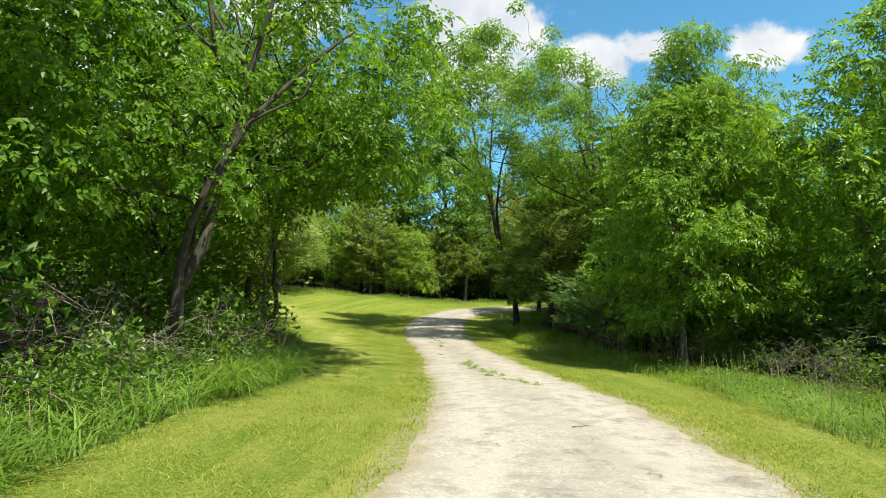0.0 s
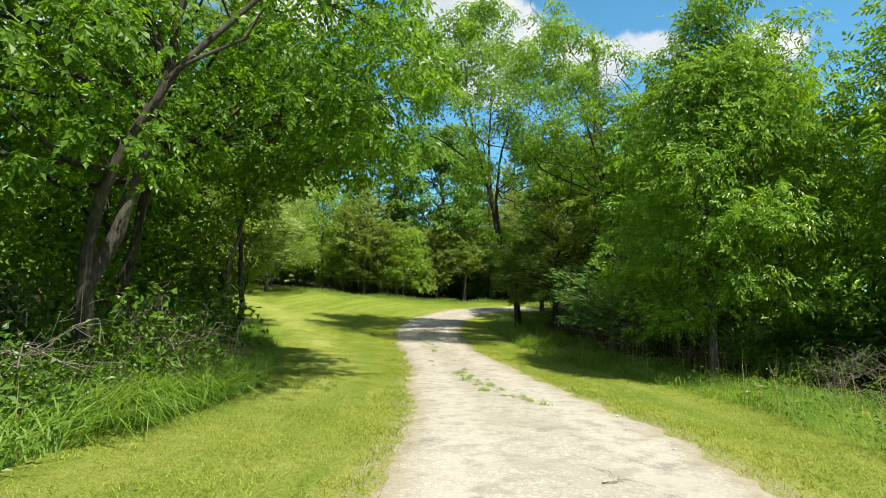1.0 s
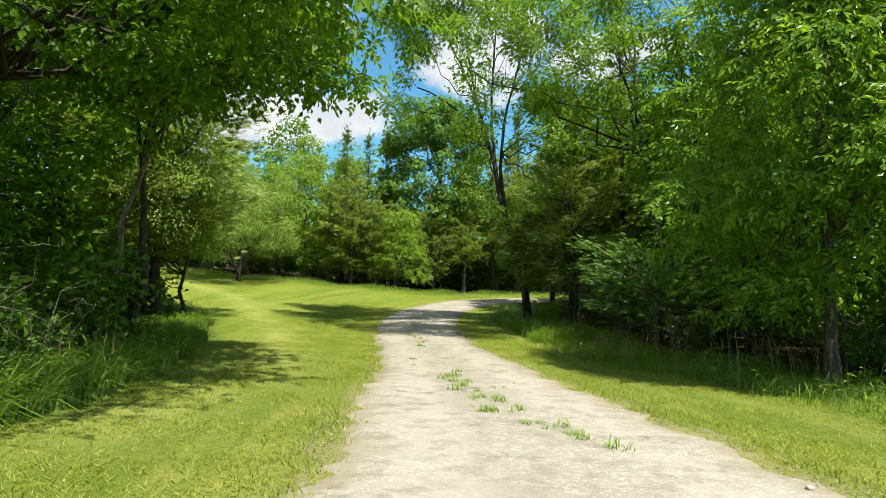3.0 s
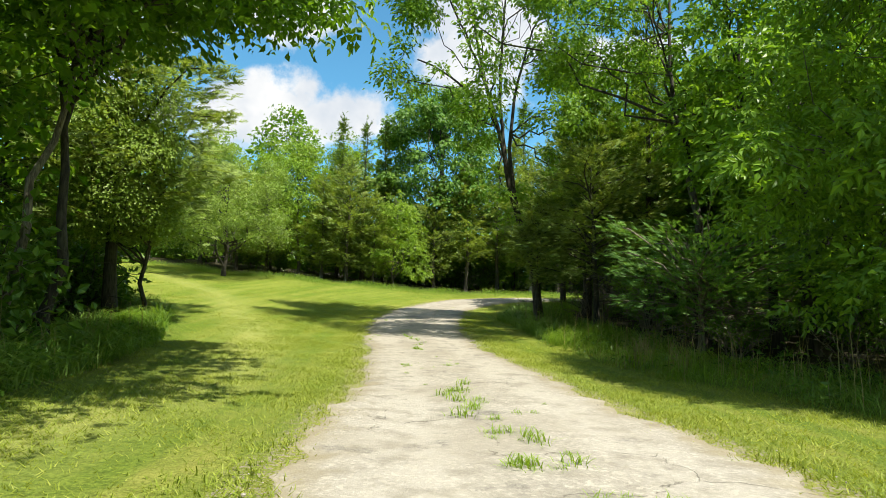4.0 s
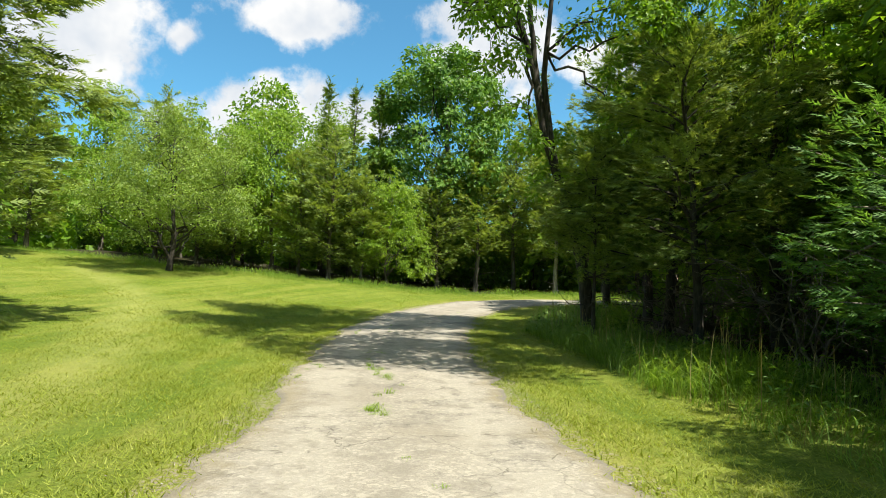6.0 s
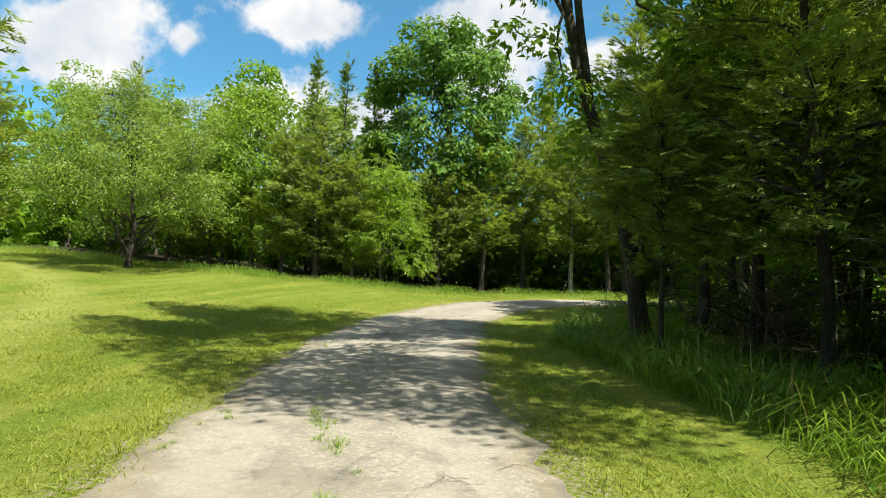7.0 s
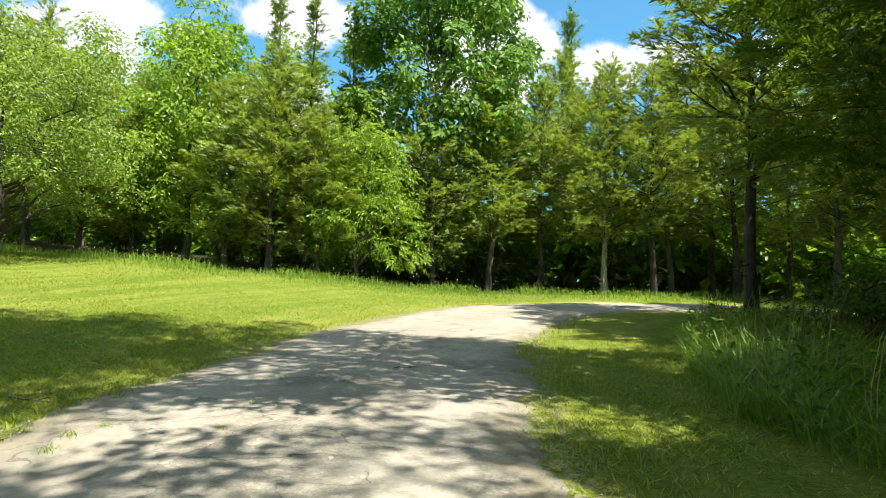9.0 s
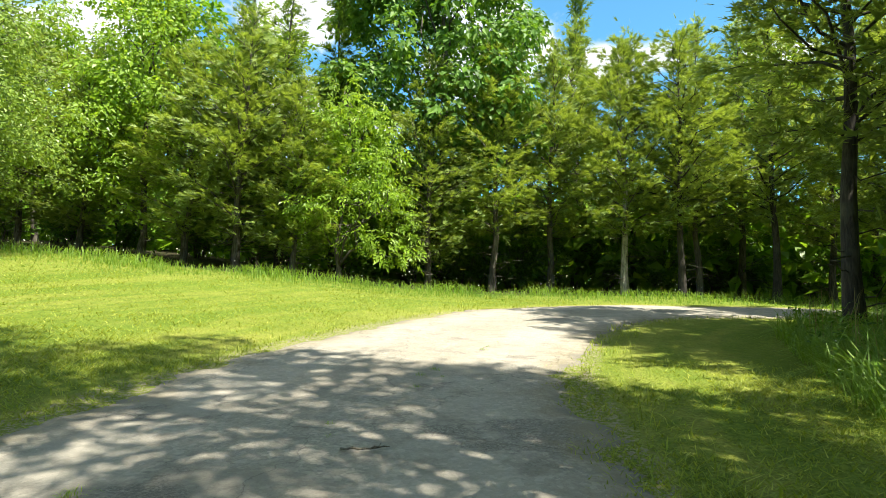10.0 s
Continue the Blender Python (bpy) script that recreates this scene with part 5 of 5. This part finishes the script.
# weeds straggle along the cracks of the drive: end points and how many
for (xa, ya), (xb, yb), many, size in (((2.1, 11.8), (1.1, 13.6), 13, 1.15), ((1.4, 13.4), (0.75, 15.9), 11, 1.1), ((0.85, 15.1), (0.4, 17.4), 9, 1.3), ((1.3, 15.5), (1.35, 16.5), 3, 0.8), ((0.3, 19.6), (-0.3, 21.8), 6, 0.7),
                                   ((-0.62, 19.8), (-0.8, 20.8), 4, 0.7), ((-0.9, 23.2), (-1.1, 24.8), 9, 1.0), ((-1.0, 25.0), (-1.85, 26.6), 14, 0.8), ((-1.8, 27.0), (-2.05, 28.4), 5, 0.7), ((-2.45, 25.2), (-2.6, 26.6), 5, 0.6),
                                   ((-3.25, 31.4), (-3.45, 32.6), 5, 0.6), ((-2.45, 31.6), (-2.9, 33.9), 5, 0.5), ((-0.2, 17.0), (-0.5, 22.0), 5, 0.45), ((-2.2, 34.5), (-0.6, 41.5), 9, 0.5)):
    wide = 0.15 if ya < 18 else 0.07
    for k in range(int(many * (1.15 if ya < 18 else 1.0))):
        q = rng.random()
        again(weed, xa + (xb - xa) * q + rng.normal(0, wide), ya + (yb - ya) * q, rng.uniform(0, 360), size * rng.uniform(0.35, 0.95), sink=-0.012)


def edge_grass():
    """Taller bright clumps where the mower misses, hard by the drive."""
    rng = R(73)
    n = 15000
    i = rng.integers(340, len(ROAD_PTS) - 120, n)
    t = unit(np.gradient(ROAD_PTS, axis=0))[i]
    half = along(ROAD_PTS[i, 1], [a for a, _ in ROAD_HALF], [b for _, b in ROAD_HALF])
    side = rng.choice([-1, 1], n)
    off = side * (half + 0.02 + 0.55 * rng.random(n) ** 1.6)
    xy = ROAD_PTS[i] + np.stack([-t[:, 1], t[:, 0]], 1) * off[:, None]
    clump = np.sin(xy[:, 0] * 5.3 + 2 * np.sin(xy[:, 1] * 2.1)) * np.sin(xy[:, 1] * 3.7)
    keep = rng.random(n) < 0.25 + 0.75 * np.clip(clump, 0, 1)
    xy, clump = xy[keep], clump[keep]
    k = len(xy)
    ob = blades("edge_grass", rng, xy[:, 0], xy[:, 1], ground_z(xy[:, 0], xy[:, 1]), rng.uniform(0.04, 0.13, k) * (0.8 + 0.5 * np.clip(clump, 0, 1)), rng.uniform(0.005, 0.011, k), rng.uniform(0.3, 1.3, k), GRASS_LAWN)
    tagged(ob, "bright yellow-green grass clumps hard by the drive", "grass", kind="stuff")


edge_grass()


def lawn_clumps():
    """Coarser clumps that the mower leaves standing in the turf."""
    rng = R(74)
    m = 260
    cy = rng.uniform(6, 40, m)
    cx = road_mid_x(cy) - 1.7 - 6.5 * rng.random(m) ** 1.3
    ok = cx > mown_left_x(cy)
    cx, cy = cx[ok], cy[ok]
    many = 26
    r = np.repeat(rng.uniform(0.04, 0.16, len(cx)), many)
    x, y = np.repeat(cx, many) + rng.normal(0, 1, len(r)) * r, np.repeat(cy, many) + rng.normal(0, 1, len(r)) * r
    gap, half = road_gap(x, y)
    x, y = x[gap > half], y[gap > half]
    k = len(x)
    ob = blades("lawn_clumps", rng, x, y, ground_z(x, y) - 0.005, rng.uniform(0.03, 0.08, k), rng.uniform(0.006, 0.012, k), rng.uniform(0.4, 1.4, k), GRASS_LAWN)
    tagged(ob, "coarse grass clumps in the mown turf", "grass", kind="stuff")


lawn_clumps()


def stone(x, y, size, seed):
    bm = bmesh.new()
    bmesh.ops.create_icosphere(bm, subdivisions=2, radius=size)
    rng = R(seed)
    k = rng.normal(0, 1, (5, 3))
    for v in bm.verts:
        d = v.co.normalized()
        v.co *= 1 + 0.16 * sum(math.sin(2.2 * d.dot(Vector(a))) for a in k) / 2
        v.co.z *= 0.6
    me = bpy.data.meshes.new("stone")
    bm.to_mesh(me)
    bm.free()
    ob = part_mesh("stone", me, PEBBLE)
    ob.location = (x, y, float(ground_z(x, y)) + 0.02 + size * 0.35)
    tagged(ob, "small loose limestone lying on the drive", "stone", "loose stones")


for k, (x, y, size) in enumerate(((3.4, 8.75, 0.024), (3.19, 10.94, 0.025), (-3.0, 32.0, 0.020), (-1.69, 31.57, 0.018), (1.26, 6.26, 0.02), (2.5, 6.5, 0.018))):
    stone(x, y, size, 80 + k)


def stick(x, y, length, turn, seed):
    rng = R(seed)
    tb = Tubes()
    line = np.stack([np.linspace(-length / 2, length / 2, 9), np.cumsum(rng.normal(0, 0.012, 9)), 0.012 + np.abs(rng.normal(0, 0.006, 9))], 1)
    tb.add(line, np.linspace(0.008, 0.003, 9), 6)
    tb.add(curve_to(line[5], line[5] + np.array([length * 0.2, length * 0.16, 0.02]), 0.1, 4, 0.3, rng), np.linspace(0.006, 0.002, 4), 5)
    ob = part_mesh("fallen_stick", tb.mesh("fallen_stick"), DEADWOOD)
    ob.matrix_world = Matrix.Translation((x, y, float(ground_z(x, y)) + 0.03)) @ Matrix.Rotation(radians(turn), 4, "Z")
    tagged(ob, "short dead stick lying on the drive", "stick", "fallen sticks")


stick(-1.8, 34.6, 0.26, 10, 90)
stick(-4.3, 32.5, 0.5, -15, 91)
stick(2.4, 7.4, 0.3, 40, 92)


def pebbles():
    """Loose chips along the rims of the drive."""
    rng = R(72)
    n = 2000
    i = rng.integers(320, len(ROAD_PTS) - 90, n)
    t = unit(np.gradient(ROAD_PTS, axis=0))[i]
    half = along(ROAD_PTS[i, 1], [a for a, _ in ROAD_HALF], [b for _, b in ROAD_HALF])
    side = rng.choice([-1, 1], n)
    off = side * (half * (1.0 - 0.5 * rng.random(n) ** 2.2) + rng.normal(0.05, 0.16, n))
    xy = ROAD_PTS[i] + np.stack([-t[:, 1], t[:, 0]], 1) * off[:, None] + rng.normal(0, 0.1, (n, 2))
    z = ground_z(xy[:, 0], xy[:, 1]) + 0.018
    oct_v = np.array([[1, 0, 0], [-1, 0, 0], [0, 1, 0], [0, -1, 0], [0, 0, 0.7], [0, 0, -0.7]])
    oct_f = np.array([[0, 2, 4], [2, 1, 4], [1, 3, 4], [3, 0, 4], [2, 0, 5], [1, 2, 5], [3, 1, 5], [0, 3, 5]])
    size = 0.004 + 0.011 * rng.random(n) ** 4
    v = oct_v[None] * size[:, None, None] * rng.uniform(0.6, 1.3, (n, 6, 1)) + np.concatenate([xy, z[:, None]], 1)[:, None]
    f = oct_f[None] + (np.arange(n) * 6)[:, None, None]
    tagged(part_mesh("pebbles", mesh_of("pebbles", v.reshape(-1, 3), None, f.reshape(-1, 3)), PEBBLE), "loose pale limestone chips on the drive", "gravel", kind="stuff")


pebbles()
